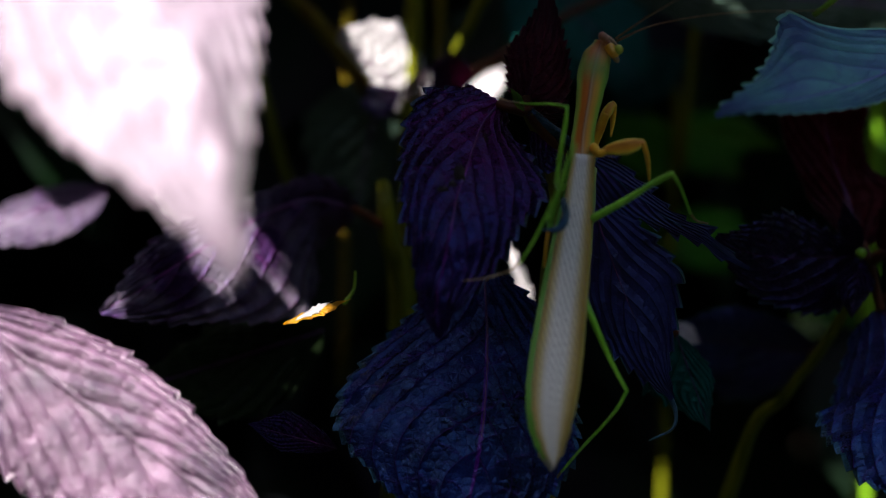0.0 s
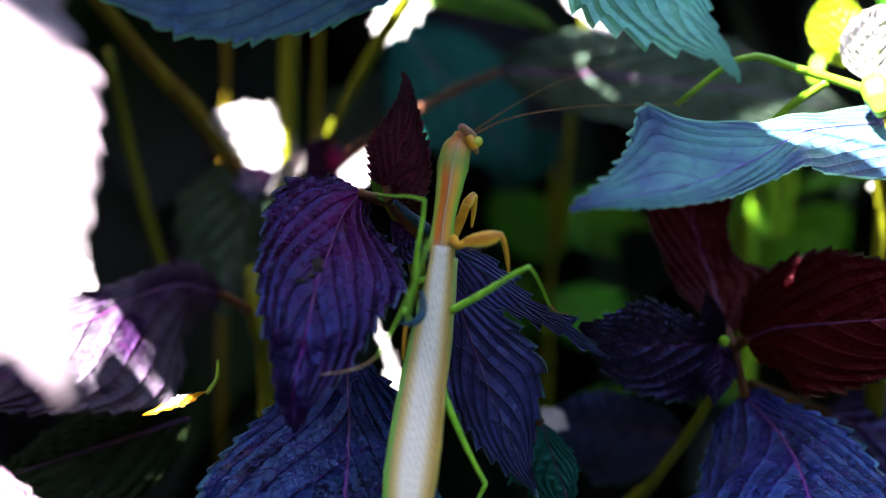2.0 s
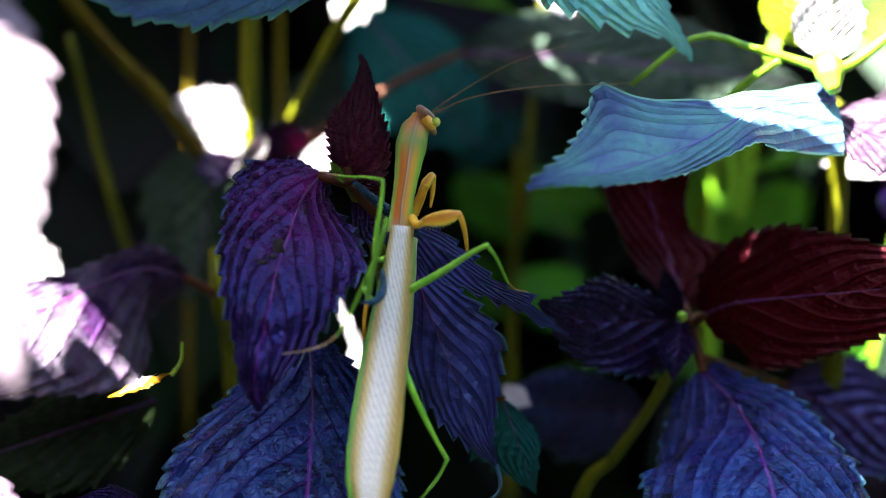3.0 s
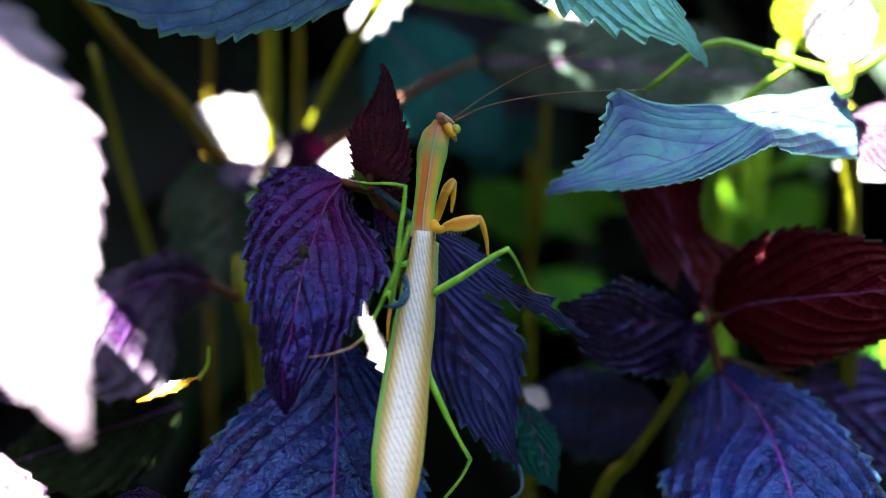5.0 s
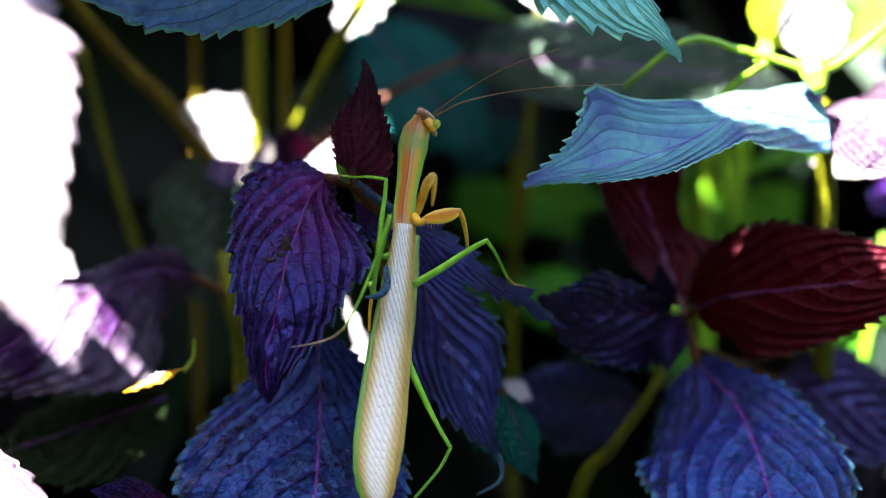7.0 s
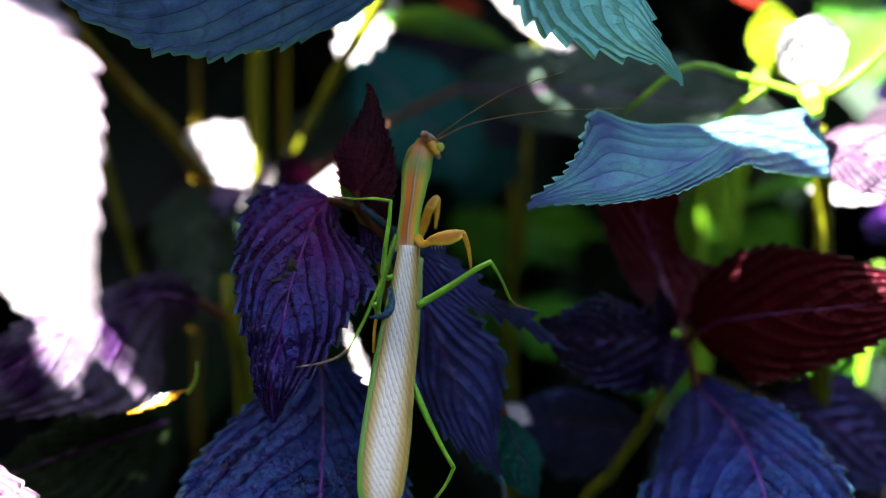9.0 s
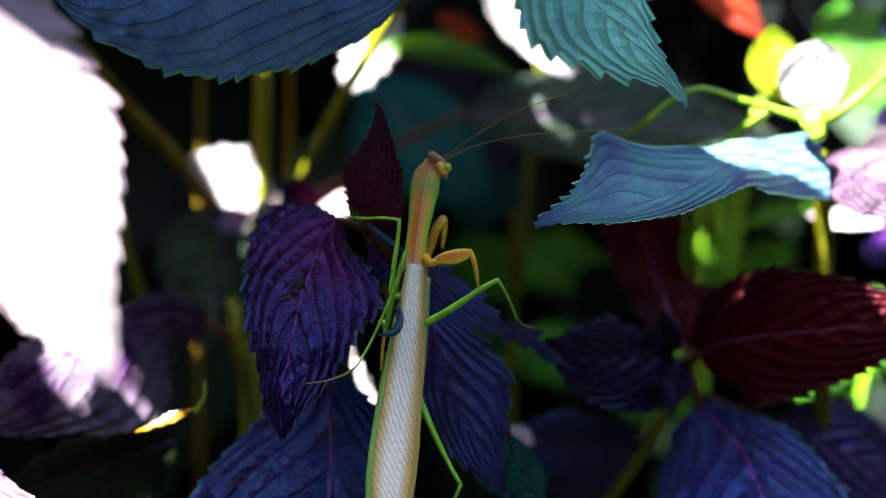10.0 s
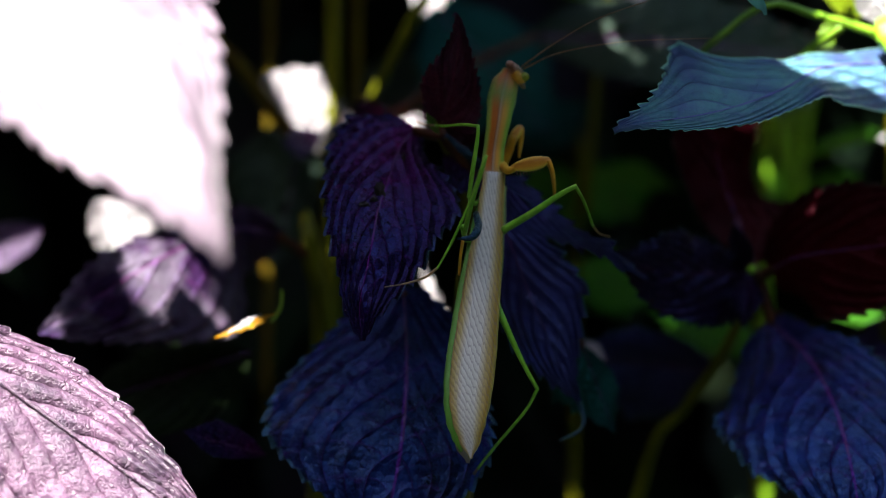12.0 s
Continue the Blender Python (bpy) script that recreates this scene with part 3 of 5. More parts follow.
# teal leaf low at the back
leaf(front, (0.01391, 0.01200, 0.54613), (0.02012, 0.00600, 0.52923), (0.00710, 0.01000, 0.53748), (0.02064, 0.01000, 0.53949), DULL, "small teal-green leaf with a curled rim",
     stalk=[(0.00811, 0.01200, 0.55160)], cup=0.15, teeth=9, bite=0.14)
leaf(front, (0.01539, 0.04000, 0.54224), (0.02088, 0.03600, 0.53874), (0.01943, 0.04000, 0.54219), (0.01630, 0.03600, 0.53880), SUN_GLARE, "pale scrap of leaf catching the light", cup=0.3, teeth=6, nu=30, nv=4)

# ---- the plant beside it, with a whorl of dark leaves ----
side = perilla((0.055, 0.028, 0), "purple perilla plant with a whorl of dark leaves")
HUB = (0.05040, 0.02400, 0.55748)
stem(side, [(0.018, 0.055, -0.01), (0.018, 0.052, 0.25), (0.020, 0.046, 0.45), (0.02990, 0.04000, 0.51434), (0.03742, 0.03500, 0.52882), (0.04461, 0.03000, 0.54161), HUB], (0.0036, 0.003, 0.0018, 0.0012, 0.0011, 0.0010), STEM, n=50, ridge=0.1)
grown(side, [(0.04963, 0.02200, 0.55898), (0.04311, 0.01900, 0.55938), (0.03221, 0.01400, 0.55988), (0.02494, 0.01100, 0.56180), (0.02046, 0.01000, 0.56447)],
      [(0, 1.06), (0.125, 3.19), (0.25, 5.31), (0.375, 7.44), (0.5, 8.72), (0.625, 8.50), (0.75, 6.80), (0.875, 3.83), (1, 0.32)],
      [(0, 2.34), (0.125, 9.57), (0.25, 10.84), (0.375, 10.42), (0.5, 9.57), (0.625, 8.29), (0.75, 6.16), (0.875, 2.98), (1, 0.32)],
      SHADED_PURPLE, "purple leaf of the whorl, shade put into its colour", stalk=[HUB], cup=(0.10, 0.16), teeth=13, tooth=0.0011, quilt=0.0008)
grown(side, [(0.05213, 0.02200, 0.55973), (0.05698, 0.01800, 0.56267), (0.06644, 0.01200, 0.56498), (0.07886, 0.00600, 0.56719), (0.08739, 0.00300, 0.56861), (0.09340, 0.00200, 0.56829)],
      [(0, 5.02), (0.125, 12.35), (0.25, 13.40), (0.375, 12.77), (0.5, 11.51), (0.625, 9.84), (0.75, 7.54), (0.875, 4.40), (1, 0.31)],
      [(0, 1.67), (0.125, 10.47), (0.25, 13.19), (0.375, 13.61), (0.5, 11.93), (0.625, 10.36), (0.75, 7.95), (0.875, 4.61), (1, 0.31)],
      REDDISH, "dark red-purple leaf of the whorl", stalk=[HUB], cup=(0.14, 0.16), teeth=17, tooth=0.0011, quilt=0.0009)
grown(side, [(0.04977, 0.02700, 0.56009), (0.04777, 0.03400, 0.56801), (0.04500, 0.03800, 0.57662), (0.04294, 0.04000, 0.58555), (0.04152, 0.04000, 0.59317), (0.04081, 0.04000, 0.59714)],
      [(0, 3.41), (0.1, 8.18), (0.2, 11.82), (0.26, 11.14), (0.31, 7.28), (0.38, 5.91), (0.47, 5.91), (0.57, 7.05), (0.66, 8.87), (0.78, 10.23), (0.9, 5.68), (1, 0.34)],
      [(0, 1.71), (0.125, 4.55), (0.25, 6.59), (0.375, 7.50), (0.5, 7.96), (0.625, 8.87), (0.75, 8.64), (0.875, 5.12), (1, 0.34)],
      REDDISH, "dark red leaf standing upright behind, eaten out in an arc", stalk=[HUB], cup=(-0.12, -0.12), teeth=26, tooth=0.0005, quilt=0.0010)
leaf(side, (0.04788, 0.02000, 0.55957), (0.04392, 0.01800, 0.57007), (0.04321, 0.01800, 0.56521), (0.04750, 0.01800, 0.56516), SHADED_PURPLE, "small young leaf folded upright", cup=-0.4, teeth=8, nu=40, nv=4)
leaf(side, (0.04757, 0.01800, 0.55863), (0.04535, 0.01200, 0.54901), (0.04272, 0.01400, 0.55619), (0.05081, 0.01600, 0.55570), SHADED_PURPLE, "small young leaf hanging at the node", cup=0.3, teeth=8, nu=40, nv=4)
grown(side, [(0.05215, 0.02200, 0.54930), (0.05788, 0.01000, 0.54382), (0.05992, -0.00200, 0.53740), (0.06064, -0.01000, 0.53118), (0.06091, -0.01700, 0.52445), (0.06085, -0.02000, 0.51794)],
      [(0, 7.00), (0.125, 18.21), (0.25, 20.81), (0.375, 21.51), (0.5, 21.51), (0.625, 20.21), (0.75, 16.51), (0.875, 9.50), (1, 0.30)],
      [(0, 3.60), (0.125, 4.80), (0.25, 9.80), (0.375, 13.60), (0.5, 16.21), (0.625, 17.61), (0.75, 15.21), (0.875, 9.50), (1, 0.30)],
      SKY_PURPLE, "broad purple leaf hanging forward, tinted sky blue", stalk=[HUB], cup=(0.22, 0.22), teeth=18, tooth=0.0011, quilt=0.0011)
leaf(side, (0.07259, 0.04500, 0.54082), (0.10667, 0.04000, 0.52786), (0.08781, 0.05000, 0.54741), (0.08363, 0.03600, 0.52445), SHADED_PURPLE, "purple leaf at the back of the whorl, colour darkened for shade", stalk=[(0.05461, 0.03000, 0.54950)], cup=0.1, full=0.75)
leaf(side, (0.04603, 0.05200, 0.53344), (0.01411, 0.05000, 0.53734), (0.03016, 0.04600, 0.54381), (0.03145, 0.05400, 0.52102), DAMSON, "dark purple leaf deep in the shade", stalk=[(0.04434, 0.03200, 0.53999)], cup=0.1, full=0.72)
# Hidden leaf, added to keep the sun off the leaf at the back.
leaf(side, (0.05800, 0.03400, 0.56200), (0.09300, 0.03400, 0.56300), (0.07400, 0.04700, 0.56900), (0.07400, 0.02500, 0.55900), SHADED_PURPLE, "hidden leaf added behind the whorl to block the sun", stalk=[HUB], cup=0.1, full=0.7, teeth=14)
bm = bmesh.new()
bmesh.ops.create_icosphere(bm, subdivisions=2, radius=0.0011)
bud = part("bud", bm, STEM_LIGHT, side)
bud.location = inside(side, (0.04766, 0.01800, 0.56026))

# ---- the plant with teal leaves and a seed head ----
teal = perilla((0.085, 0.03, 0), "perilla plant with blue-green leaves in shade and sun")
TOP = (0.07386, 0.02000, 0.60571)
stem(teal, [(0.085, 0.05, -0.01), (0.084, 0.05, 0.4), (0.08266, 0.04500, 0.57805), (0.07661, 0.03000, 0.59766), TOP], (0.0034, 0.0026, 0.0018, 0.0012), STEM, n=36, ridge=0.1)
grown(teal, [(0.07506, 0.01800, 0.60062), (0.06634, 0.01200, 0.60050), (0.05721, 0.00400, 0.59969), (0.05055, -0.00400, 0.59678), (0.04001, -0.01300, 0.59331), (0.03275, -0.01700, 0.59174), (0.02623, -0.02100, 0.59096), (0.01988, -0.02500, 0.59030), (0.01597, -0.02600, 0.58917)],
      [(0, 3.93), (0.2, 2.75), (0.32, 3.93), (0.42, 5.70), (0.55, 9.33), (0.66, 13.56), (0.735, 16.70), (0.775, 12.38), (0.82, 8.06), (0.88, 4.72), (0.94, 2.36), (1, 0.39)],
      [(0, 10.81), (0.13, 9.82), (0.26, 8.45), (0.33, 5.89), (0.4, 4.52), (0.5, 4.32), (0.62, 3.93), (0.72, 3.14), (0.82, 2.36), (0.92, 1.28), (1, 0.39)],
      SLATE, "blue-green leaf arching over, its base in the sun", stalk=[TOP], tilt=0.9, cup=(0.0, 0.25), teeth=26, tooth=(0.0011, 0.0004), bare=(0.68, 0.2), quilt=0.0003, rib=VIOLET_RIB)
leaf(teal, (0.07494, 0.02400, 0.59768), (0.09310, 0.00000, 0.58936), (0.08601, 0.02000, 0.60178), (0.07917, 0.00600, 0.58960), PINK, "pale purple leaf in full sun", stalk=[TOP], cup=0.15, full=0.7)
grown(teal, [(0.02103, 0.01400, 0.64559), (0.02541, 0.00600, 0.63406), (0.03090, -0.00300, 0.62536), (0.03618, -0.01100, 0.61851), (0.04038, -0.01600, 0.61381), (0.04242, -0.01750, 0.61058), (0.04291, -0.01800, 0.60892)],
      [(0, 1.98), (0.125, 7.90), (0.25, 11.85), (0.375, 13.83), (0.5, 13.04), (0.625, 10.37), (0.75, 6.91), (0.875, 2.57), (1, 0.20)],
      [(0, 1.98), (0.125, 8.89), (0.25, 11.36), (0.375, 11.06), (0.5, 9.09), (0.625, 6.12), (0.75, 3.36), (0.875, 1.09), (1, 0.20)],
      TEAL, "teal-green leaf hanging tip down", stalk=[(0.05696, 0.02000, 0.65414), (0.04256, 0.01000, 0.64979)], cup=(0.10, 0.10), teeth=13, tooth=0.0021, quilt=0.0006, rib=TEAL)
for pts, r, m in (([TOP, (0.06835, 0.02000, 0.60771), (0.05956, 0.02000, 0.61018), (0.04970, 0.02000, 0.61211), (0.03797, 0.02200, 0.60324)], (0.0011, 0.0009, 0.0007, 0.0005), STEM_LIGHT),
                  ([(0.06506, 0.02000, 0.60796), (0.06001, 0.02200, 0.60415), (0.05490, 0.02400, 0.59918)], (0.0009, 0.0007), STEM_LIGHT),
                  ([TOP, (0.07983, 0.02200, 0.60782), (0.09077, 0.02600, 0.61601), (0.09746, 0.03000, 0.62105)], (0.0012, 0.0010, 0.0008), STEM_LIGHT)):
    stem(teal, pts, r, m, "side_stalk")


def calyx(plant, at, tip, size):
    """A ribbed green seed cup that hangs from a stalk."""
    bm = bmesh.new()
    at, tip = inside(plant, at), inside(plant, tip)
    tube(bm, [at, at.lerp(tip, 0.3), at.lerp(tip, 0.6), tip], (size * 0.6, size, size * 0.9, size * 0.4), sides=32, n=16, ridge=0.08)
    return part("seed_cup", bm, STEM_LIGHT, plant)


calyx(teal, (0.07231, 0.01600, 0.60900), (0.07328, 0.01200, 0.60250), 0.0029)
leaf(teal, (0.07361, 0.02000, 0.60789), (0.07543, 0.02200, 0.62204), (0.06739, 0.02200, 0.61448), (0.08137, 0.02200, 0.61492), SUN_GLARE, "round pale leaf blazing in the sun", cup=0.08, full=0.5, teeth=10, bite=0.03, quilt=0.002, rib=STEM_LIGHT)
leaf(teal, (0.07279, 0.04000, 0.61007), (0.07047, 0.04200, 0.62570), (0.06556, 0.04200, 0.61708), (0.07662, 0.04200, 0.61931), GLOW_GREEN, "yellow-green leaf in the sun", cup=0.1, full=0.6, teeth=8, bite=0.02, rib=STEM_LIGHT)

# ---- the plant with the large leaf close to the camera ----
near = perilla((-0.09, -0.10, 0), "perilla plant close by with leaves in full sun")
NEAR_TOP = (-0.07166, -0.08800, 0.63268)
stem(near, [(-0.18, -0.05, -0.01), (-0.18, -0.05, 0.5), (-0.15, -0.06, 0.68), NEAR_TOP], (0.0036, 0.003, 0.0022, 0.0016), STEM, n=30, ridge=0.1)
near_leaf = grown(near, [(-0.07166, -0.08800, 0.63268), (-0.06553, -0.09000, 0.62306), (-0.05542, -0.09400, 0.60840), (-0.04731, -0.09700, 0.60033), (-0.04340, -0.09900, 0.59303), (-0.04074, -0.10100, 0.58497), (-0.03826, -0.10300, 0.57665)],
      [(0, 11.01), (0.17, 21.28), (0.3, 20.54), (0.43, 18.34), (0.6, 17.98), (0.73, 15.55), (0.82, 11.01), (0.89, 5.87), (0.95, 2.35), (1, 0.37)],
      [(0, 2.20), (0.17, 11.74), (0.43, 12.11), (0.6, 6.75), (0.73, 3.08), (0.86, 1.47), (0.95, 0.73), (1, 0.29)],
      GLARE_PURPLE, "large purple leaf, sun glare put into its colour, tip down", rib=GLARE_PURPLE, cup=(0.03, 0.0), fold=(0.0, 1.9), teeth=15, tooth=0.0015, quilt=0.0005, wave=0.0002)
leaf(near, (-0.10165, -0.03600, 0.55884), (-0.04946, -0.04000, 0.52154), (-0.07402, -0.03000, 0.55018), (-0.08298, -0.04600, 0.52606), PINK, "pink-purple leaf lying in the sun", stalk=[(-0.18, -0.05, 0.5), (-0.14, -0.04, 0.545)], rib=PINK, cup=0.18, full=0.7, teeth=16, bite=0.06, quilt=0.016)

# ---- the plant behind it in half shade ----
left = perilla((-0.075, 0.05, 0), "purple perilla plant with leaves in half shade")
LEFT_TOP = (-0.04135, 0.04000, 0.56025)
stem(left, [(-0.05, 0.06, -0.01), (-0.048, 0.055, 0.35), (-0.03989, 0.05000, 0.52449), LEFT_TOP, (-0.04284, 0.04500, 0.56883)], (0.0034, 0.003, 0.002, 0.0014), STEM, n=30, ridge=0.1)
grown(left, [(-0.04710, 0.03600, 0.56481), (-0.05419, 0.03400, 0.56692), (-0.06026, 0.03000, 0.56615), (-0.06683, 0.02400, 0.56364), (-0.07490, 0.01600, 0.55935), (-0.08430, 0.01000, 0.55313), (-0.09128, 0.00800, 0.54916)],
      [(0, 1.09), (0.125, 5.01), (0.25, 4.14), (0.375, 4.57), (0.5, 5.99), (0.625, 6.75), (0.75, 6.53), (0.875, 3.92), (1, 0.33)],
      [(0, 2.39), (0.125, 12.63), (0.25, 18.07), (0.375, 20.90), (0.5, 19.37), (0.625, 15.89), (0.75, 11.76), (0.875, 6.75), (1, 0.33)],
      SUN_WHITENED, "dark purple leaf crossed by a streak of sun", stalk=[LEFT_TOP], cup=(0.35, 0.12), teeth=17, tooth=0.0010, quilt=0.0013)
leaf(left, (-0.05585, -0.00200, 0.54966), (-0.04369, -0.00400, 0.55480), (-0.04981, -0.00300, 0.55332), (-0.04890, -0.00400, 0.55189), GLOW_YELLOW, "thin leaf edge, sun glow put into its yellow colour", rib=GLOW_YELLOW, cup=0.3, wave=0.3, teeth=5, bite=0.3, nu=40, nv=4)
leaf(left, (-0.05345, -0.00400, 0.55082), (-0.04659, -0.00600, 0.55486), (-0.05038, -0.00500, 0.55367), (-0.04935, -0.00600, 0.55286), SUN_GLARE, "curled pale rim of the glowing leaf edge", rib=SUN_GLARE, cup=0.4, wave=0.3, teeth=5, bite=0.3, nu=40, nv=4)
stem(left, [(-0.04659, 0.01000, 0.55106), (-0.04468, 0.00900, 0.55392), (-0.04437, 0.00900, 0.55732)], (0.0004, 0.0002), STEM_LIGHT, "withered_tip", sides=6)
leaf(left, (-0.05308, 0.03000, 0.54160), (-0.08907, 0.01600, 0.53205), (-0.07435, 0.03000, 0.54300), (-0.06422, 0.01000, 0.53015), SHADY, "green leaf, deep shade put into its colour", cup=0.1, full=0.7)
leaf(left, (-0.08061, 0.06000, 0.55543), (-0.09017, 0.05600, 0.57098), (-0.09189, 0.06000, 0.56116), (-0.07875, 0.06000, 0.56623), SUN_GLARE, "pale leaf in the sun", cup=0.15, full=0.6, teeth=10)
leaf(left, (-0.10319, 0.06000, 0.56497), (-0.13369, 0.05000, 0.55599), (-0.11773, 0.06000, 0.56560), (-0.11144, 0.05000, 0.55624), SUN_WHITENED, "pale purple leaf in the sun", cup=0.15, full=0.7)
leaf(left, (-0.04620, -0.00500, 0.52810), (-0.06125, -0.01000, 0.53374), (-0.05396, -0.00600, 0.53518), (-0.05539, -0.01000, 0.52910), PURPLE, "dark purple leaf low in the shade", cup=0.1, teeth=10)
# the leaf overhead
leaf(left, (-0.00553, -0.00400, 0.63063), (-0.06582, -0.02000, 0.62906), (-0.03733, -0.01200, 0.63990), (-0.03789, -0.01200, 0.61390), SKY_TINTED, "leaf hanging overhead, sky blue put into its colour", stalk=[(0.00343, 0.03000, 0.67100), (0.00080, 0.01000, 0.64904)], cup=0.12, full=0.6, teeth=17, bite=0.07, quilt=0.012)

# ---- plants behind ----
back = perilla((-0.04, 0.085, 0), "perilla plants behind, with bare upright stems")
stem(back, [(-0.046, 0.085, -0.01), (-0.046, 0.085, 0.3), (-0.04054, 0.08000, 0.54340), (-0.03970, 0.08000, 0.58568), (-0.03814, 0.08000, 0.63785), (-0.03530, 0.08000, 0.72876)], (0.0030, 0.0026, 0.0019, 0.0018, 0.0018), STEM, n=40, ridge=0.22)
stem(back, [(-0.04800, 0.07800, 0.58322), (-0.05869, 0.07600, 0.59816), (-0.06800, 0.07400, 0.60821), (-0.08045, 0.07000, 0.62453)], (0.0018, 0.0017, 0.0014), STEM_OLIVE, "branch", ridge=0.15)
stem(back, [(-0.03115, 0.07800, 0.59109), (-0.02134, 0.07400, 0.60976), (-0.01316, 0.07000, 0.62276), (-0.00513, 0.06600, 0.63801), (0.00528, 0.06000, 0.66142)], (0.0010, 0.0014, 0.0016), STEM, "branch", ridge=0.15)
stem(back, [(-0.04016, 0.08000, 0.58298), (-0.02466, 0.08200, 0.58945), (-0.00825, 0.08500, 0.60006), (0.00769, 0.08800, 0.60739)], (0.0011, 0.0009), STEM_RED, "branch")
stem(back, [(-0.03747, 0.11000, 0.50841), (-0.03553, 0.11000, 0.59678), (-0.03366, 0.11000, 0.68226)], (0.0011, 0.0010), STEM_OLIVE, "branch")
stem(back, [(-0.06061, 0.12000, 0.50651), (-0.05856, 0.12000, 0.59669), (-0.05686, 0.12000, 0.68393)], (0.0011, 0.0010), STEM_OLIVE, "branch")
stem(back, [(-0.06577, 0.09000, 0.55057), (-0.06924, 0.08800, 0.56483), (-0.07385, 0.08600, 0.58435), (-0.07947, 0.08400, 0.61160)], (0.0013, 0.0010), STEM, "branch")
leaf(back, (-0.03887, 0.08000, 0.58026), (-0.05516, 0.07400, 0.59819), (-0.05260, 0.07800, 0.58597), (-0.04036, 0.07800, 0.59790), SUN_GLARE, "pale leaf with rounded teeth in the sun", cup=0.1, full=0.6, teeth=10, bite=0.12)
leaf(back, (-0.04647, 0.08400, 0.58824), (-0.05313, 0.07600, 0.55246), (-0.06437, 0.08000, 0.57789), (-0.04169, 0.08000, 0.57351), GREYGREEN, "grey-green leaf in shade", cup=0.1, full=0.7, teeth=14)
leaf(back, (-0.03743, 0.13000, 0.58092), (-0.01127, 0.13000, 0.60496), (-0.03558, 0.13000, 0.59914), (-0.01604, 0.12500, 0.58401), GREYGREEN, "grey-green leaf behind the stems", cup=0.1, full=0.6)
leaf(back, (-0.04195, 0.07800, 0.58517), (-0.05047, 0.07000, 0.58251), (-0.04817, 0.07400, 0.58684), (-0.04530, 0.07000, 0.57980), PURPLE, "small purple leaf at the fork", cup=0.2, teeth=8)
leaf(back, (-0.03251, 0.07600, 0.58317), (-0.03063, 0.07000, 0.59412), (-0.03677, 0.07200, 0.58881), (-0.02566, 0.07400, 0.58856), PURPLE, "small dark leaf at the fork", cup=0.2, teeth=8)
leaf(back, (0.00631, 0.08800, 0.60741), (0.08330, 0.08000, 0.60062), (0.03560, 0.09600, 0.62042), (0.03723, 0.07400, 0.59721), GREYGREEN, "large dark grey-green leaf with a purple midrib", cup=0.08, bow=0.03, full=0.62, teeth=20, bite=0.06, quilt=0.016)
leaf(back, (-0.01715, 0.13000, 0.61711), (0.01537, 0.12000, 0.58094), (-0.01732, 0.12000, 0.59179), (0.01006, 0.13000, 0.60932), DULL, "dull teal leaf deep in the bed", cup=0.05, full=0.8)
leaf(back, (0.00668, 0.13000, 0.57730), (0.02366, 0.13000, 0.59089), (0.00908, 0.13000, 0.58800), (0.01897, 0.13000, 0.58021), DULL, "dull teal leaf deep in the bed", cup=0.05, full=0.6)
leaf(back, (0.03672, 0.10000, 0.61696), (0.01157, 0.09000, 0.64237), (0.02899, 0.10000, 0.63746), (0.01696, 0.09000, 0.62729), SUN_GLARE, "pale leaf in full sun above", cup=0.1, full=0.6, teeth=14)
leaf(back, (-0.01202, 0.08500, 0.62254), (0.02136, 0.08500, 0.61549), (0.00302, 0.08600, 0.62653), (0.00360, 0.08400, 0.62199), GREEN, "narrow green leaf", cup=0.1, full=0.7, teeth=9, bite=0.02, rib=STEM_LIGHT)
leaf(back, (-0.00783, 0.10000, 0.63276), (-0.02049, 0.09000, 0.61246), (-0.01906, 0.09500, 0.62496), (-0.00938, 0.09500, 0.62073), SUN_GLARE, "ragged pale leaf in the sun", cup=0.1, full=0.6, teeth=12, bite=0.2)
leaf(back, (0.02621, 0.08500, 0.62158), (0.02955, 0.07000, 0.61524), (0.01938, 0.08500, 0.62503), (0.03324, 0.08000, 0.61735), SUN_GLARE, "pale leaf scrap in the sun", cup=0.1, teeth=6)

leaf(back, (-0.02014, 0.11200, 0.58794), (-0.03021, 0.11000, 0.58092), (-0.02637, 0.11400, 0.58538), (-0.02420, 0.10800, 0.58034), SUN_GLARE, "pale leaf in the sun behind the young leaf", cup=0.1, full=0.6, teeth=10)
leaf(back, (-0.04093, 0.07500, 0.58353), (-0.03468, 0.07000, 0.59010), (-0.03905, 0.07000, 0.58830), (-0.03541, 0.07000, 0.58578), SUN_GLARE, "small pale leaf in the sun", cup=0.1, full=0.6, teeth=8, nu=40, nv=4)

leaf(back, (0.00227, 0.11000, 0.63251), (0.01353, 0.10500, 0.62508), (0.00877, 0.11000, 0.63176), (0.00566, 0.10500, 0.62655), BACKLIT_RED, "red leaf, backlight put into its colour", cup=0.1, full=0.7, teeth=8, nu=40, nv=4)
for a, b, c, d in (((0.02635, 0.17000, 0.55339), (0.00720, 0.16000, 0.57215), (0.01046, 0.17000, 0.55678), (0.02113, 0.16000, 0.57044)),
                   ((0.02375, 0.18000, 0.56187), (0.04698, 0.17000, 0.56754), (0.03509, 0.18000, 0.57312), (0.03589, 0.17000, 0.55649)),
                   ((0.02473, 0.17000, 0.54375), (0.04448, 0.16000, 0.53240), (0.04228, 0.17000, 0.54516), (0.02881, 0.16000, 0.53258)),
                   ((0.02199, 0.18000, 0.52896), (0.00881, 0.17000, 0.54877), (0.00894, 0.18000, 0.53409), (0.01995, 0.17000, 0.54542))):
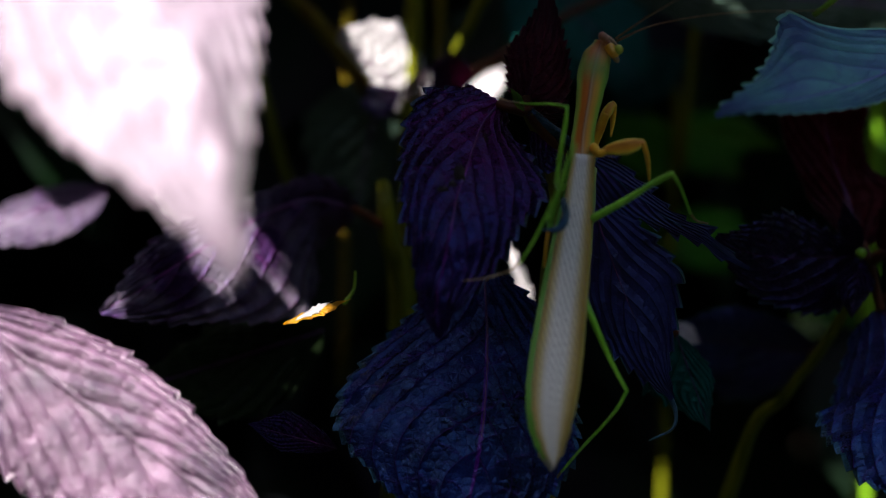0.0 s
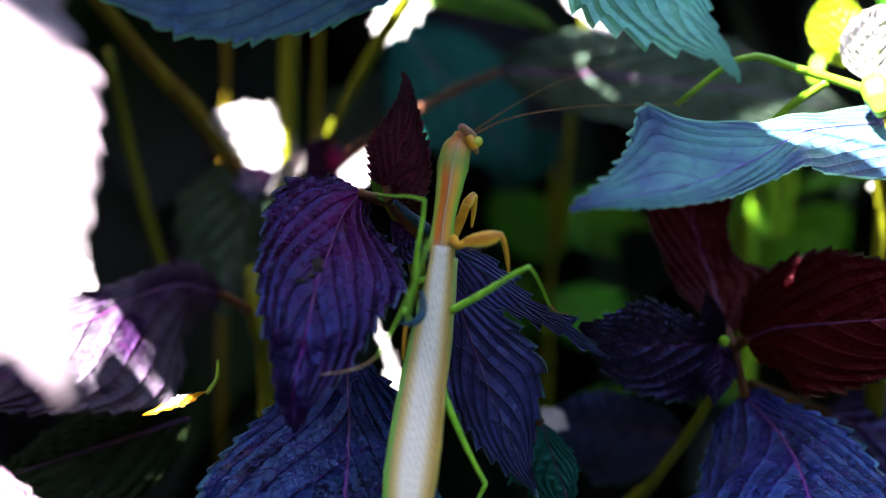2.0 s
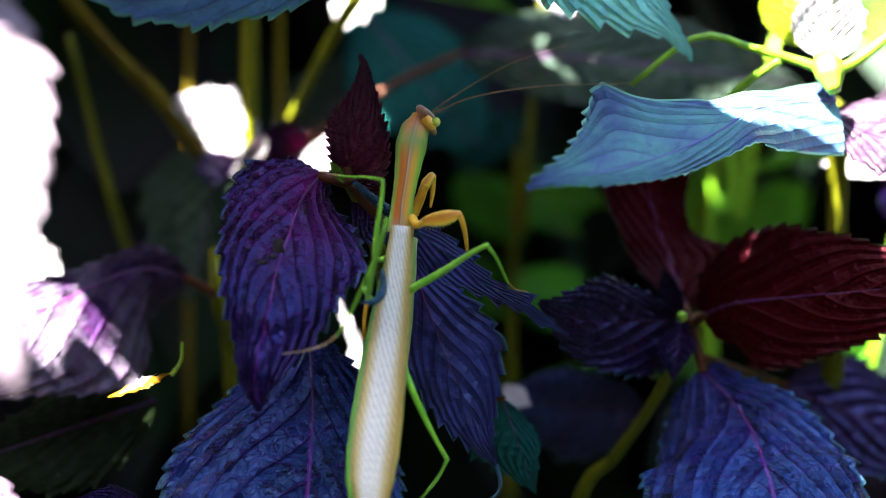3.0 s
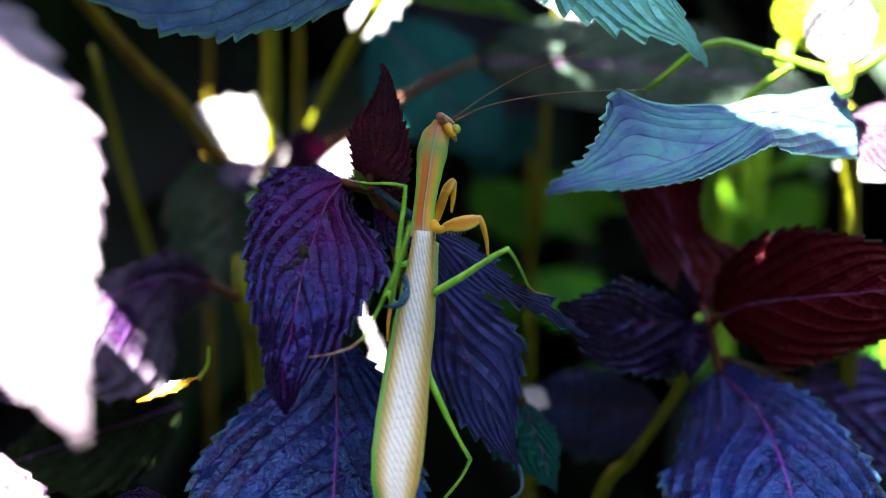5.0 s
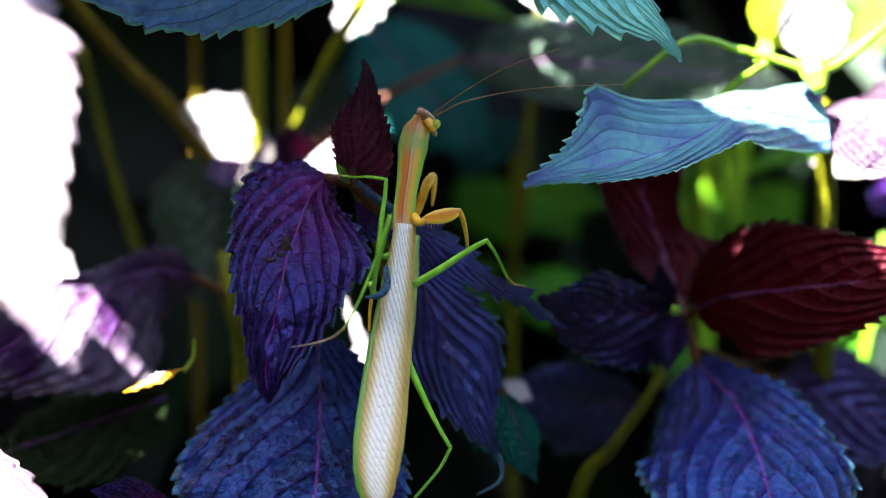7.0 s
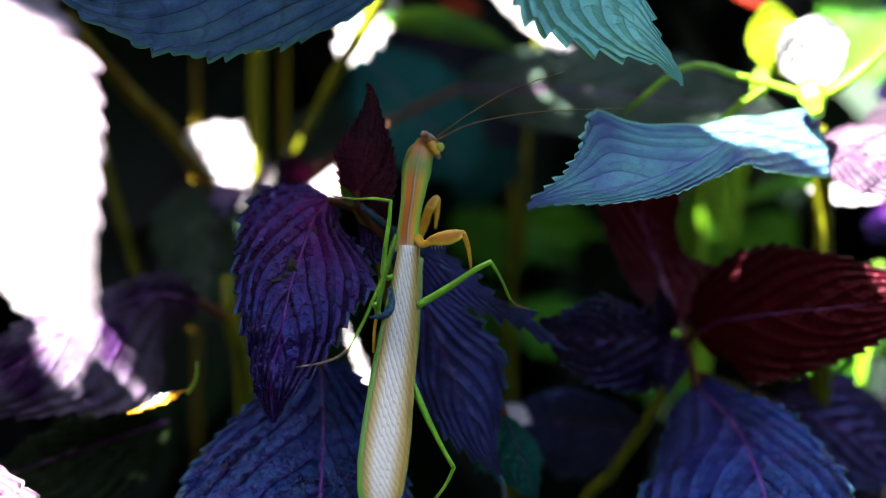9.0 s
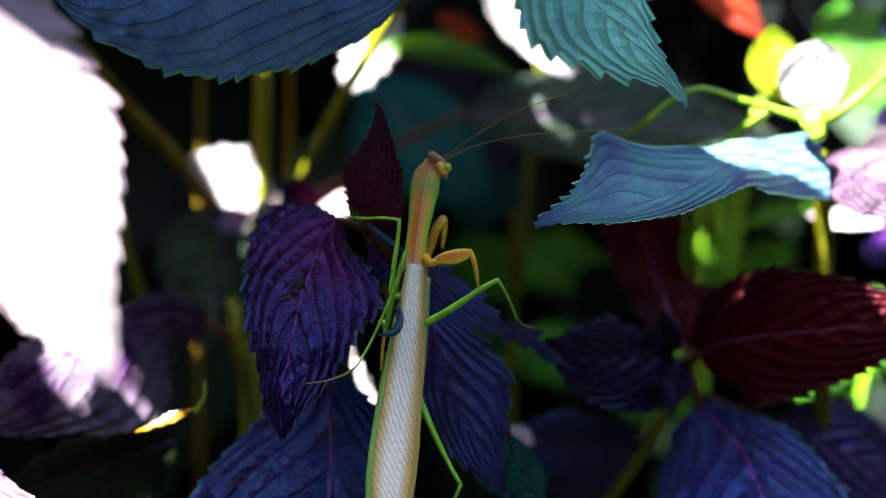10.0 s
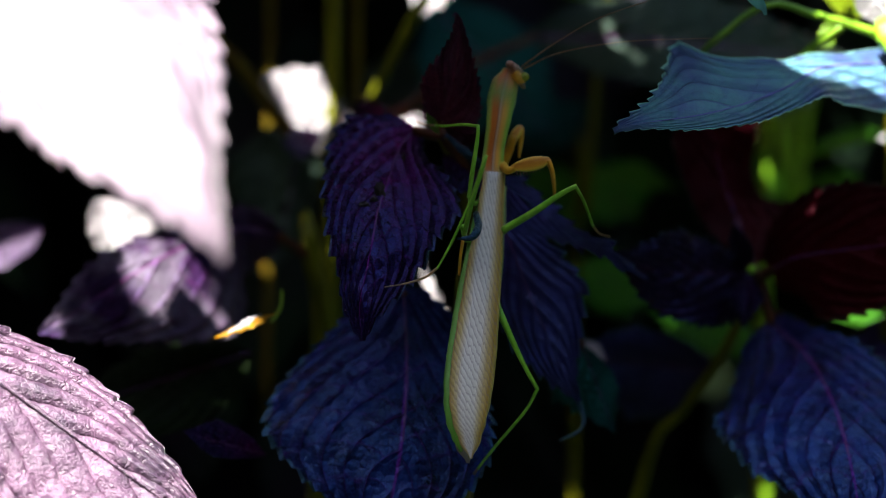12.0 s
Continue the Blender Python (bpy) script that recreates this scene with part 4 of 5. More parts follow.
    leaf(back, a, b, c, d, DEEP, "deep green leaf in shade", cup=0.1, full=0.6, teeth=10, nu=60, nv=5)

# ---- low green plants behind ----
weed = thing("weed", (0.03, 0.13, 0), "slender green weed with thin leaves between the perilla", "plant", "weeds between")
stem(weed, [(0.02, 0.13, -0.01), (0.02072, 0.12000, 0.53544), (0.02349, 0.12000, 0.56275), (0.02539, 0.12000, 0.59579), (0.02919, 0.12000, 0.62696), (0.03085, 0.12000, 0.65488)], (0.0012, 0.0010, 0.0009), STEM, n=30)
leaf(weed, (0.02522, 0.12000, 0.57254), (0.04718, 0.11000, 0.56941), (0.03589, 0.11500, 0.57685), (0.03609, 0.11000, 0.56986), GREEN, "green leaf of the weed", cup=0.1, rib=STEM_LIGHT, teeth=8, bite=0.02)
leaf(weed, (0.03887, 0.13000, 0.55988), (0.02965, 0.13000, 0.56775), (0.03269, 0.13000, 0.56075), (0.03504, 0.13000, 0.56613), GREEN, "green leaf of the weed", cup=0.1, rib=STEM_LIGHT, teeth=8, bite=0.02)
weed2 = thing("weed", (0.09, 0.13, 0), "bright green weed with oval leaves beside the perilla", "plant", "weeds between")
stem(weed2, [(0.09, 0.13, -0.01), (0.06976, 0.12000, 0.54375), (0.07736, 0.12000, 0.56499), (0.08005, 0.12000, 0.58466), (0.08482, 0.12000, 0.61017)], (0.0013, 0.0011, 0.0009), STEM_LIGHT, n=24)
stem(weed2, [(0.085, 0.13, -0.01), (0.06996, 0.13000, 0.54224), (0.07227, 0.13000, 0.57336), (0.07302, 0.13000, 0.59495)], (0.0016, 0.0013, 0.0011), STEM, n=24)
for a, b, c, d in (((0.07583, 0.12000, 0.56426), (0.06513, 0.11800, 0.58075), (0.06699, 0.12000, 0.57045), (0.07429, 0.12000, 0.57339)),
                   ((0.07987, 0.12500, 0.56752), (0.09033, 0.12000, 0.56937), (0.08427, 0.12400, 0.57292), (0.08423, 0.12000, 0.56490)),
                   ((0.07961, 0.12000, 0.57710), (0.09624, 0.11000, 0.58356), (0.08797, 0.12000, 0.58426), (0.08765, 0.11500, 0.57962))):
    leaf(weed2, a, b, c, d, GREEN, "oval green leaf", cup=0.1, rib=STEM_LIGHT, teeth=6, bite=0.01, full=0.6)
weed3 = thing("weed", (0.13, 0.10, 0), "thick green-stemmed weed with glossy leaves", "plant", "weeds between")
stem(weed3, [(0.10, 0.09, -0.01), (0.11506, 0.09000, 0.50988), (0.12064, 0.09000, 0.53010), (0.12621, 0.09000, 0.54730), (0.13007, 0.09000, 0.58153)], (0.003, 0.0024, 0.0018), STEM_LIGHT, n=24)
stem(weed3, [(0.10451, 0.10000, 0.52848), (0.10805, 0.10000, 0.54611), (0.11009, 0.10000, 0.56365)], (0.0010, 0.0009), STEM_LIGHT)
for a, b, c, d, m in (((0.10882, 0.10000, 0.54168), (0.11765, 0.10000, 0.54594), (0.11244, 0.10000, 0.54970), (0.11402, 0.10000, 0.53938), GREEN),
                      ((0.11013, 0.11000, 0.53703), (0.08973, 0.10000, 0.53172), (0.09956, 0.11000, 0.53722), (0.10006, 0.10000, 0.53079), GREEN),
                      ((0.11007, 0.11000, 0.54457), (0.08234, 0.10000, 0.53921), (0.09498, 0.11000, 0.54632), (0.09411, 0.10000, 0.53753), GREEN),
                      ((0.12314, 0.08500, 0.54811), (0.11017, 0.08000, 0.55467), (0.11447, 0.08000, 0.54760), (0.12013, 0.08500, 0.55949), BACKLIT_RED),
                      ((0.12862, 0.08500, 0.56501), (0.11008, 0.08000, 0.56235), (0.11861, 0.08500, 0.56727), (0.11856, 0.08000, 0.55873), SUN_GLARE)):
    leaf(weed3, a, b, c, d, m, "oval leaf in dappled sun", cup=0.1, rib=STEM_LIGHT, teeth=6, bite=0.02, full=0.6)
for a, b, c, d, m in (((0.12176, 0.13000, 0.64015), (0.10203, 0.12000, 0.61837), (0.10285, 0.13000, 0.63307), (0.11775, 0.12000, 0.62251), GREEN),
                      ((0.12774, 0.12000, 0.62527), (0.10247, 0.11000, 0.60983), (0.11058, 0.12000, 0.62257), (0.11792, 0.11000, 0.60970), DEEP)):
    leaf(weed3, a, b, c, d, m, "glossy green leaf higher up", cup=0.1, rib=STEM_LIGHT, teeth=6, bite=0.02, full=0.6)
weed4 = thing("weed", (0.10, 0.17, 0), "sunlit green weed glowing behind the whorl", "plant", "weeds between")
stem(weed4, [(0.10, 0.17, -0.01), (0.07770, 0.16000, 0.50956), (0.08036, 0.16000, 0.54468), (0.08382, 0.16000, 0.57283), (0.08500, 0.16000, 0.59594)], (0.0018, 0.0014, 0.0012), STEM_LIGHT, n=24)
for a, b, c, d in (((0.08033, 0.16000, 0.54626), (0.06754, 0.15000, 0.57396), (0.06849, 0.16000, 0.55897), (0.07829, 0.15000, 0.56318)),
                   ((0.07992, 0.15000, 0.55549), (0.07932, 0.14000, 0.57180), (0.07288, 0.14500, 0.56307), (0.08264, 0.14500, 0.56342)),
                   ((0.08182, 0.16000, 0.55097), (0.10091, 0.15000, 0.57054), (0.08777, 0.16000, 0.56812), (0.09667, 0.15000, 0.55530)),
                   ((0.07735, 0.15000, 0.52136), (0.04242, 0.14000, 0.53612), (0.05875, 0.15000, 0.53720), (0.05599, 0.14000, 0.52374)),
                   ((0.03118, 0.15000, 0.51875), (0.05307, 0.14000, 0.51145), (0.04349, 0.15000, 0.52175), (0.04099, 0.14000, 0.51160)),
                   ((0.10655, 0.11000, 0.52955), (0.09267, 0.10000, 0.54294), (0.09545, 0.10500, 0.53356), (0.10293, 0.10500, 0.53839)),
                   ((0.09794, 0.12000, 0.52018), (0.11059, 0.11000, 0.53520), (0.10213, 0.11500, 0.53287), (0.10940, 0.11500, 0.52556))):
    leaf(weed4, a, b, c, d, GREEN, "glossy green leaf of the weed", cup=0.1, rib=STEM_LIGHT, teeth=6, bite=0.01, full=0.6, nu=50)
right = perilla((0.15, 0.09, 0), "perilla plant at the edge of the bed, reddish in the sun")
stem(right, [(0.14, 0.08, -0.01), (0.135, 0.08, 0.4), (0.10702, 0.07000, 0.57238), (0.11340, 0.07000, 0.60989), (0.11695, 0.07000, 0.64953)], (0.0022, 0.0016, 0.0011, 0.0008), STEM, n=26)
for a, b, c, d, m in (((0.10236, 0.06000, 0.60804), (0.12605, 0.06000, 0.61757), (0.11146, 0.06000, 0.62027), (0.11159, 0.06000, 0.60990), SUN_GLARE),
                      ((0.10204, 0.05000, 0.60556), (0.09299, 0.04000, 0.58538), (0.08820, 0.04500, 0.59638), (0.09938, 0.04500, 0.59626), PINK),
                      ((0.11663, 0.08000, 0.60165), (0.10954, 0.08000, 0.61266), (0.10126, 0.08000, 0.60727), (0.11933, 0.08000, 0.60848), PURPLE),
                      ((0.06324, 0.10000, 0.63869), (0.07911, 0.09000, 0.62480), (0.07472, 0.10000, 0.63863), (0.06785, 0.09000, 0.63110), BACKLIT_RED),
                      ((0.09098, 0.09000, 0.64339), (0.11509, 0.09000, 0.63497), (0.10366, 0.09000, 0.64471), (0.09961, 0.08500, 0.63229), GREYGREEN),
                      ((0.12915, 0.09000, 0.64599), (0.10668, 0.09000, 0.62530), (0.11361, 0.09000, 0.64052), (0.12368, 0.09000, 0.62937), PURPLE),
                      ((0.10568, 0.08000, 0.58223), (0.08516, 0.07000, 0.58398), (0.09658, 0.08000, 0.58538), (0.09467, 0.07000, 0.58171), SUN_GLARE),
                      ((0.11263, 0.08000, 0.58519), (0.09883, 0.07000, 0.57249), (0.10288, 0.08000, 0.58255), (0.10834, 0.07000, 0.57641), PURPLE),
                      ((0.13007, 0.09000, 0.58153), (0.11282, 0.08000, 0.56857), (0.11860, 0.09000, 0.57884), (0.12545, 0.08000, 0.56977), SUN_GLARE)):
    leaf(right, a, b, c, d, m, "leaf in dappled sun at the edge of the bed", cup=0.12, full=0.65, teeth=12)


# ---- foliage further in ----
def blades_of(name, label, count, box, sizes, material, seed, flatness):
    """Leaves too many to count, strewn through a box."""
    rng = random.Random(seed)
    bm = bmesh.new()
    (x0, x1), (y0, y1), (z0, z1) = box
    for _ in range(count):
        c = Vector((rng.uniform(x0, x1), rng.uniform(y0, y1), rng.uniform(z0, z1)))
        size = rng.uniform(*sizes)
        turn = Matrix.Rotation(rng.uniform(-3.1, 3.1), 3, 'Z') @ Matrix.Rotation(rng.uniform(-0.6, 0.6) + flatness, 3, 'X')
        grid = []
        for i in range(9):
            u = i / 8
            w = 0.36 * (u / 0.4) ** 0.55 * ((1 - u) / 0.6) ** 0.9 if 0 < i < 8 else 0.0
            w *= 1.0 + 0.12 * (i % 2)
            grid.append([bm.verts.new(c + turn @ Vector((s * w * size, 0.10 * size * abs(s) * w - 0.3 * size * u * (1 - u), size * (0.5 - u)))) for s in (-1, 0, 1)])
        for g0, g1 in zip(grid, grid[1:]):
            for j in (0, 1):
                quad = (g0[j], g0[j + 1], g1[j + 1], g1[j])
                bm.faces.new(quad)
    ob = part(name, bm, material, None)
    return tagged(ob, label, "foliage", kind="stuff")


# Near-black leaf colour carries the shade of the bed's depths.
THICKET = plain_material("shade_dark_foliage", (0.005, 0.022, 0.006), (0.007, 0.004, 0.011), scale=18.0, rough=0.6, thin=0.10, gloss=0.2)
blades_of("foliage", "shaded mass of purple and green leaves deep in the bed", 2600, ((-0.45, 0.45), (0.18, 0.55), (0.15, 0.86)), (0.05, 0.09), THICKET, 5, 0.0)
# Unseen leaf layers, added overhead to keep sun off the back.
blades_of("foliage", "unseen added leaves that shade the back of the bed", 700, ((-0.5, 0.5), (0.16, 0.60), (0.84, 0.93)), (0.06, 0.10), THICKET, 6, 1.4)
blades_of("foliage", "unseen added leaves that block sun from the back", 150, ((-0.28, -0.005), (0.04, 0.18), (0.80, 0.87)), (0.05, 0.08), THICKET, 11, 1.4)
# Side leaves and low plants, added to cut sky light and ground bounce.
blades_of("foliage", "unseen added leaves to one side, blocking sky light", 420, ((-0.60, -0.24), (-0.30, 0.2), (0.1, 0.85)), (0.05, 0.09), THICKET, 7, 0.3)
blades_of("foliage", "unseen added leaves to the other side, blocking sky light", 420, ((0.24, 0.60), (-0.30, 0.2), (0.1, 0.85)), (0.05, 0.09), THICKET, 8, 0.3)
blades_of("foliage", "added low leaves that darken the bed from below", 700, ((-0.4, 0.4), (-0.12, 0.2), (0.05, 0.42)), (0.05, 0.09), THICKET, 9, 0.5)
blades_of("foliage", "added low plants that cut light from the ground", 2400, ((-1.2, 1.2), (-1.2, 0.9), (0.0, 0.16)), (0.07, 0.13), THICKET, 10, 1.1)

# ---- unseen leaves added overhead to shade the bed ----
overhead_shade = perilla((0.17, -0.10, 0), "unseen leaf tops added to shade the bed")
FORK = Vector((0.11, -0.10, 0.94))
stem(overhead_shade, [(0.17, -0.10, -0.01), (0.17, -0.10, 0.5), (0.17, -0.10, 0.80), (0.15, -0.10, 0.89), FORK], (0.0040, 0.0034, 0.0026, 0.002), STEM, n=40, ridge=0.12)


def shade(c, size, turn):
    """An added leaf out of view, spread towards the sun to block it."""
    c = Vector(c)
    a = SUN.orthogonal().normalized()
    b = SUN.cross(a)
    way = a * math.cos(turn) + b * math.sin(turn)
    if way.dot(FORK - c) > 0:
        way = -way
    off = way.cross(SUN)
    leaf(overhead_shade, c - way * size * 0.45, c + way * size * 0.60, c - way * size * 0.05 + off * size * 0.46, c - way * size * 0.05 - off * size * 0.46,
         PURPLE, "unseen leaf added to cast shade", stalk=[FORK, FORK.lerp(c, 0.5) + Vector((0, 0, 0.02))], stalk_by=0.00025, full=0.6, cup=0.1, nu=60, nv=4)


# Places chosen so that the gaps between these added leaves shape the sun.
for c, size, turn in (((-0.0710, -0.0800, 0.7230), 0.070, 0.9),
                      ((-0.0370, -0.1270, 0.7910), 0.057, 4.3),
                      ((-0.0080, -0.0280, 0.6830), 0.057, 4.0),
                      ((-0.1530, -0.0990, 0.7670), 0.022, 2.9),
                      ((-0.1170, -0.0380, 0.7290), 0.030, 4.9),
                      ((-0.1010, -0.0450, 0.7100), 0.022, 2.3),
                      ((-0.0560, 0.0480, 0.7800), 0.048, 0.2),
                      ((0.0100, -0.0830, 0.7430), 0.030, 5.4),
                      ((-0.0910, -0.0990, 0.7140), 0.039, 0.8),
                      ((-0.1050, -0.0570, 0.6650), 0.015, 6.2),
                      ((-0.1030, 0.0380, 0.6700), 0.039, 1.3),
                      ((-0.1350, -0.0490, 0.6930), 0.022, 1.2),
                      ((-0.0160, -0.0090, 0.7960), 0.030, 6.2),
                      ((-0.0560, 0.1020, 0.6680), 0.048, 3.4),
                      ((-0.1170, -0.0740, 0.7400), 0.011, 0.0),
                      ((-0.0560, -0.0950, 0.7830), 0.030, 3.5),
                      ((-0.0080, 0.0620, 0.6650), 0.030, 2.8),
                      ((-0.0370, 0.1200, 0.7200), 0.070, 1.9),
                      ((-0.1000, 0.0110, 0.6910), 0.030, 5.9),
                      ((-0.1180, -0.1070, 0.7270), 0.022, 4.3),
                      ((-0.1390, 0.1400, 0.6940), 0.048, 3.1),
                      ((-0.1100, -0.0650, 0.6850), 0.015, 2.3),
                      ((0.0080, -0.0540, 0.6960), 0.022, 0.0),
                      ((-0.1060, -0.0630, 0.7470), 0.039, 1.7),
                      ((-0.0540, -0.1050, 0.6850), 0.030, 4.3),
                      ((-0.0290, 0.0080, 0.7480), 0.015, 3.1),
                      ((0.0350, 0.0370, 0.7040), 0.015, 0.6),
                      ((-0.1380, -0.0550, 0.7230), 0.011, 2.9),
                      ((-0.1070, -0.0210, 0.6720), 0.015, 1.9),
                      ((-0.0210, 0.0600, 0.6990), 0.022, 4.8),
                      ((-0.0290, -0.0030, 0.8130), 0.022, 0.2),
                      ((-0.1060, -0.0500, 0.7070), 0.011, 0.5),
                      ((-0.0680, 0.1390, 0.6920), 0.070, 4.8),
                      ((0.0380, 0.0810, 0.7250), 0.030, 3.7),
                      ((-0.0930, -0.0190, 0.6580), 0.011, 2.2),
                      ((-0.1100, -0.0990, 0.7260), 0.015, 4.5),
                      ((-0.1030, -0.0060, 0.7870), 0.011, 3.7),
                      ((-0.0730, 0.0360, 0.6550), 0.011, 2.4),
                      ((-0.0450, -0.0440, 0.7410), 0.015, 3.1),
                      ((-0.1040, -0.0370, 0.6410), 0.015, 0.8),
                      ((-0.1270, -0.0460, 0.6930), 0.011, 3.6),
                      ((-0.0450, 0.0910, 0.8150), 0.070, 0.7),
                      ((-0.0860, -0.0680, 0.6770), 0.011, 4.3),
                      ((-0.0860, -0.0220, 0.8020), 0.015, 3.7),
                      ((-0.0070, -0.0620, 0.7670), 0.015, 1.7),
                      ((-0.1380, -0.0420, 0.7000), 0.022, 5.7),
                      ((-0.1570, 0.1490, 0.7440), 0.070, 2.3),
                      ((0.0370, 0.0600, 0.7050), 0.022, 3.4),
                      ((-0.0080, -0.0510, 0.6490), 0.022, 1.2),
                      ((-0.0940, 0.1490, 0.7950), 0.015, 4.5),
                      ((-0.0020, 0.0450, 0.7660), 0.039, 0.3),
                      ((-0.0920, 0.0040, 0.7600), 0.011, 0.9),
                      ((-0.0280, 0.0480, 0.6810), 0.011, 0.9),
                      ((-0.0380, -0.0250, 0.8010), 0.015, 3.3),
                      ((-0.0810, 0.0460, 0.7360), 0.011, 5.1),
                      ((-0.1410, -0.0890, 0.7530), 0.011, 6.1),
                      ((-0.1540, 0.1390, 0.6670), 0.048, 5.8),
                      ((-0.1200, -0.0280, 0.7150), 0.022, 1.5),
                      ((-0.1310, 0.0930, 0.7220), 0.015, 5.8),
                      ((-0.1490, 0.1330, 0.8210), 0.022, 2.2),
                      ((-0.1180, -0.0790, 0.7220), 0.011, 1.4),
                      ((-0.1270, -0.0170, 0.7930), 0.011, 5.0),
                      ((-0.0960, -0.0100, 0.7660), 0.011, 1.1),
                      ((-0.1490, -0.0850, 0.7540), 0.011, 5.9),
                      ((0.0280, -0.0670, 0.6820), 0.011, 0.0),
                      ((-0.1200, -0.0080, 0.7550), 0.015, 0.8),
                      ((-0.0990, -0.0790, 0.7170), 0.011, 6.0),
                      ((-0.0140, 0.0640, 0.7120), 0.015, 1.6),
                      ((-0.0820, 0.0320, 0.6610), 0.015, 5.7),
                      ((-0.0220, -0.0100, 0.6510), 0.011, 2.1),
                      ((-0.0750, -0.1280, 0.7580), 0.015, 3.6),
                      ((-0.0380, 0.0020, 0.7970), 0.011, 5.2),
                      ((-0.1580, -0.0120, 0.7200), 0.011, 1.4),
                      ((0.0140, 0.0490, 0.7180), 0.011, 1.5),
                      ((-0.0040, -0.0620, 0.7510), 0.015, 0.1),
                      ((-0.1170, 0.0320, 0.7880), 0.015, 5.4),
                      ((0.0150, -0.0790, 0.7590), 0.011, 2.4),
                      ((-0.1460, -0.1050, 0.7630), 0.011, 0.7),
                      ((-0.1390, 0.0790, 0.7240), 0.022, 5.5),
                      ((-0.1310, 0.1110, 0.7240), 0.039, 1.7),
                      ((-0.1680, -0.0930, 0.7680), 0.011, 4.7),
                      ((-0.0590, 0.0810, 0.6550), 0.011, 0.0),
                      ((-0.0180, 0.0100, 0.7740), 0.015, 4.5),
                      ((-0.0880, -0.0180, 0.7900), 0.011, 4.4),
                      ((0.0250, -0.0180, 0.6950), 0.015, 1.9),
                      ((-0.0370, 0.0370, 0.6650), 0.011, 4.3),
                      ((-0.0110, 0.1120, 0.7210), 0.048, 0.6),
                      ((0.0300, -0.0310, 0.7810), 0.011, 2.2),
                      ((-0.0530, 0.0380, 0.7650), 0.015, 4.3),
                      ((0.0290, 0.1240, 0.7860), 0.048, 0.6),
                      ((-0.0750, 0.0340, 0.7890), 0.022, 4.4),
                      ((-0.1800, -0.0320, 0.7690), 0.022, 3.6),
                      ((-0.1540, -0.0880, 0.7680), 0.011, 2.5),
                      ((0.0280, 0.0280, 0.7140), 0.011, 3.3),
                      ((-0.1040, -0.0500, 0.6610), 0.011, 3.0),
                      ((-0.0630, 0.1220, 0.7900), 0.070, 2.3),
                      ((-0.1290, 0.1260, 0.6320), 0.015, 0.3),
                      ((-0.0950, -0.0580, 0.6380), 0.011, 2.5),
                      ((-0.0820, 0.1610, 0.7610), 0.015, 1.7),
                      ((-0.1040, 0.0600, 0.7370), 0.015, 3.8),
                      ((-0.0390, -0.1250, 0.8070), 0.048, 2.3),
                      ((-0.0750, 0.0590, 0.6860), 0.011, 3.1),
                      ((-0.1460, 0.1080, 0.7690), 0.011, 3.6),
                      ((0.0230, 0.0530, 0.7180), 0.011, 4.5),
                      ((-0.0920, -0.0240, 0.7040), 0.015, 4.7),
                      ((-0.0920, 0.0030, 0.7290), 0.011, 0.3),
                      ((-0.0310, 0.0050, 0.7950), 0.011, 3.0),
                      ((-0.1090, -0.0580, 0.7160), 0.011, 6.1),
                      ((0.0050, -0.0860, 0.7720), 0.011, 1.9),
                      ((-0.0310, 0.0500, 0.6790), 0.011, 6.2),
                      ((0.0050, 0.0140, 0.7840), 0.011, 2.8),
                      ((0.0850, 0.0980, 0.6900), 0.011, 5.6),
                      ((0.0610, 0.1310, 0.7870), 0.015, 4.1),
                      ((-0.1740, 0.2120, 0.6380), 0.015, 0.8),
                      ((-0.0690, -0.1030, 0.7040), 0.015, 2.8),
                      ((-0.0000, 0.0250, 0.7080), 0.011, 6.0),
                      ((-0.1380, 0.1780, 0.7400), 0.011, 5.1),
                      ((-0.1300, -0.0820, 0.7730), 0.011, 2.4),
                      ((-0.0580, -0.1120, 0.7590), 0.011, 3.3),
                      ((0.0240, -0.0620, 0.7280), 0.011, 1.8),
                      ((-0.0120, -0.0140, 0.8300), 0.015, 1.3),
                      ((-0.0250, -0.0620, 0.6780), 0.011, 1.4),
                      ((0.0170, -0.0390, 0.7470), 0.011, 3.2),
                      ((-0.0250, 0.0440, 0.7430), 0.011, 2.8),
                      ((-0.1280, 0.0990, 0.7040), 0.011, 6.0),
                      ((-0.0240, -0.0750, 0.7940), 0.022, 5.5),
                      ((0.0410, -0.0060, 0.6820), 0.011, 3.5),
                      ((-0.1160, -0.0910, 0.7590), 0.015, 1.0),
                      ((0.0110, 0.0300, 0.7390), 0.011, 3.7),
                      ((-0.0350, -0.0060, 0.7720), 0.015, 5.4),
                      ((-0.1490, 0.2020, 0.7110), 0.039, 2.3),
                      ((-0.0670, 0.1990, 0.6950), 0.011, 1.5),
                      ((-0.0850, -0.0110, 0.7500), 0.011, 2.9),
                      ((-0.1300, 0.1010, 0.6830), 0.015, 4.5),
                      ((-0.0890, -0.0610, 0.6530), 0.011, 5.1),
                      ((-0.1090, 0.1640, 0.7650), 0.011, 0.6),
                      ((0.0400, 0.1030, 0.7630), 0.011, 6.0),
                      ((-0.0310, -0.1090, 0.8050), 0.030, 1.6),
                      ((-0.0250, 0.0340, 0.7360), 0.011, 2.4),
                      ((-0.0500, 0.0180, 0.7530), 0.011, 1.0),
                      ((0.0030, 0.0580, 0.6570), 0.011, 3.9),
                      ((-0.1420, -0.0870, 0.7500), 0.011, 1.7),
                      ((-0.1610, 0.1070, 0.7240), 0.048, 5.4),
                      ((-0.0500, 0.0250, 0.7270), 0.011, 4.7),
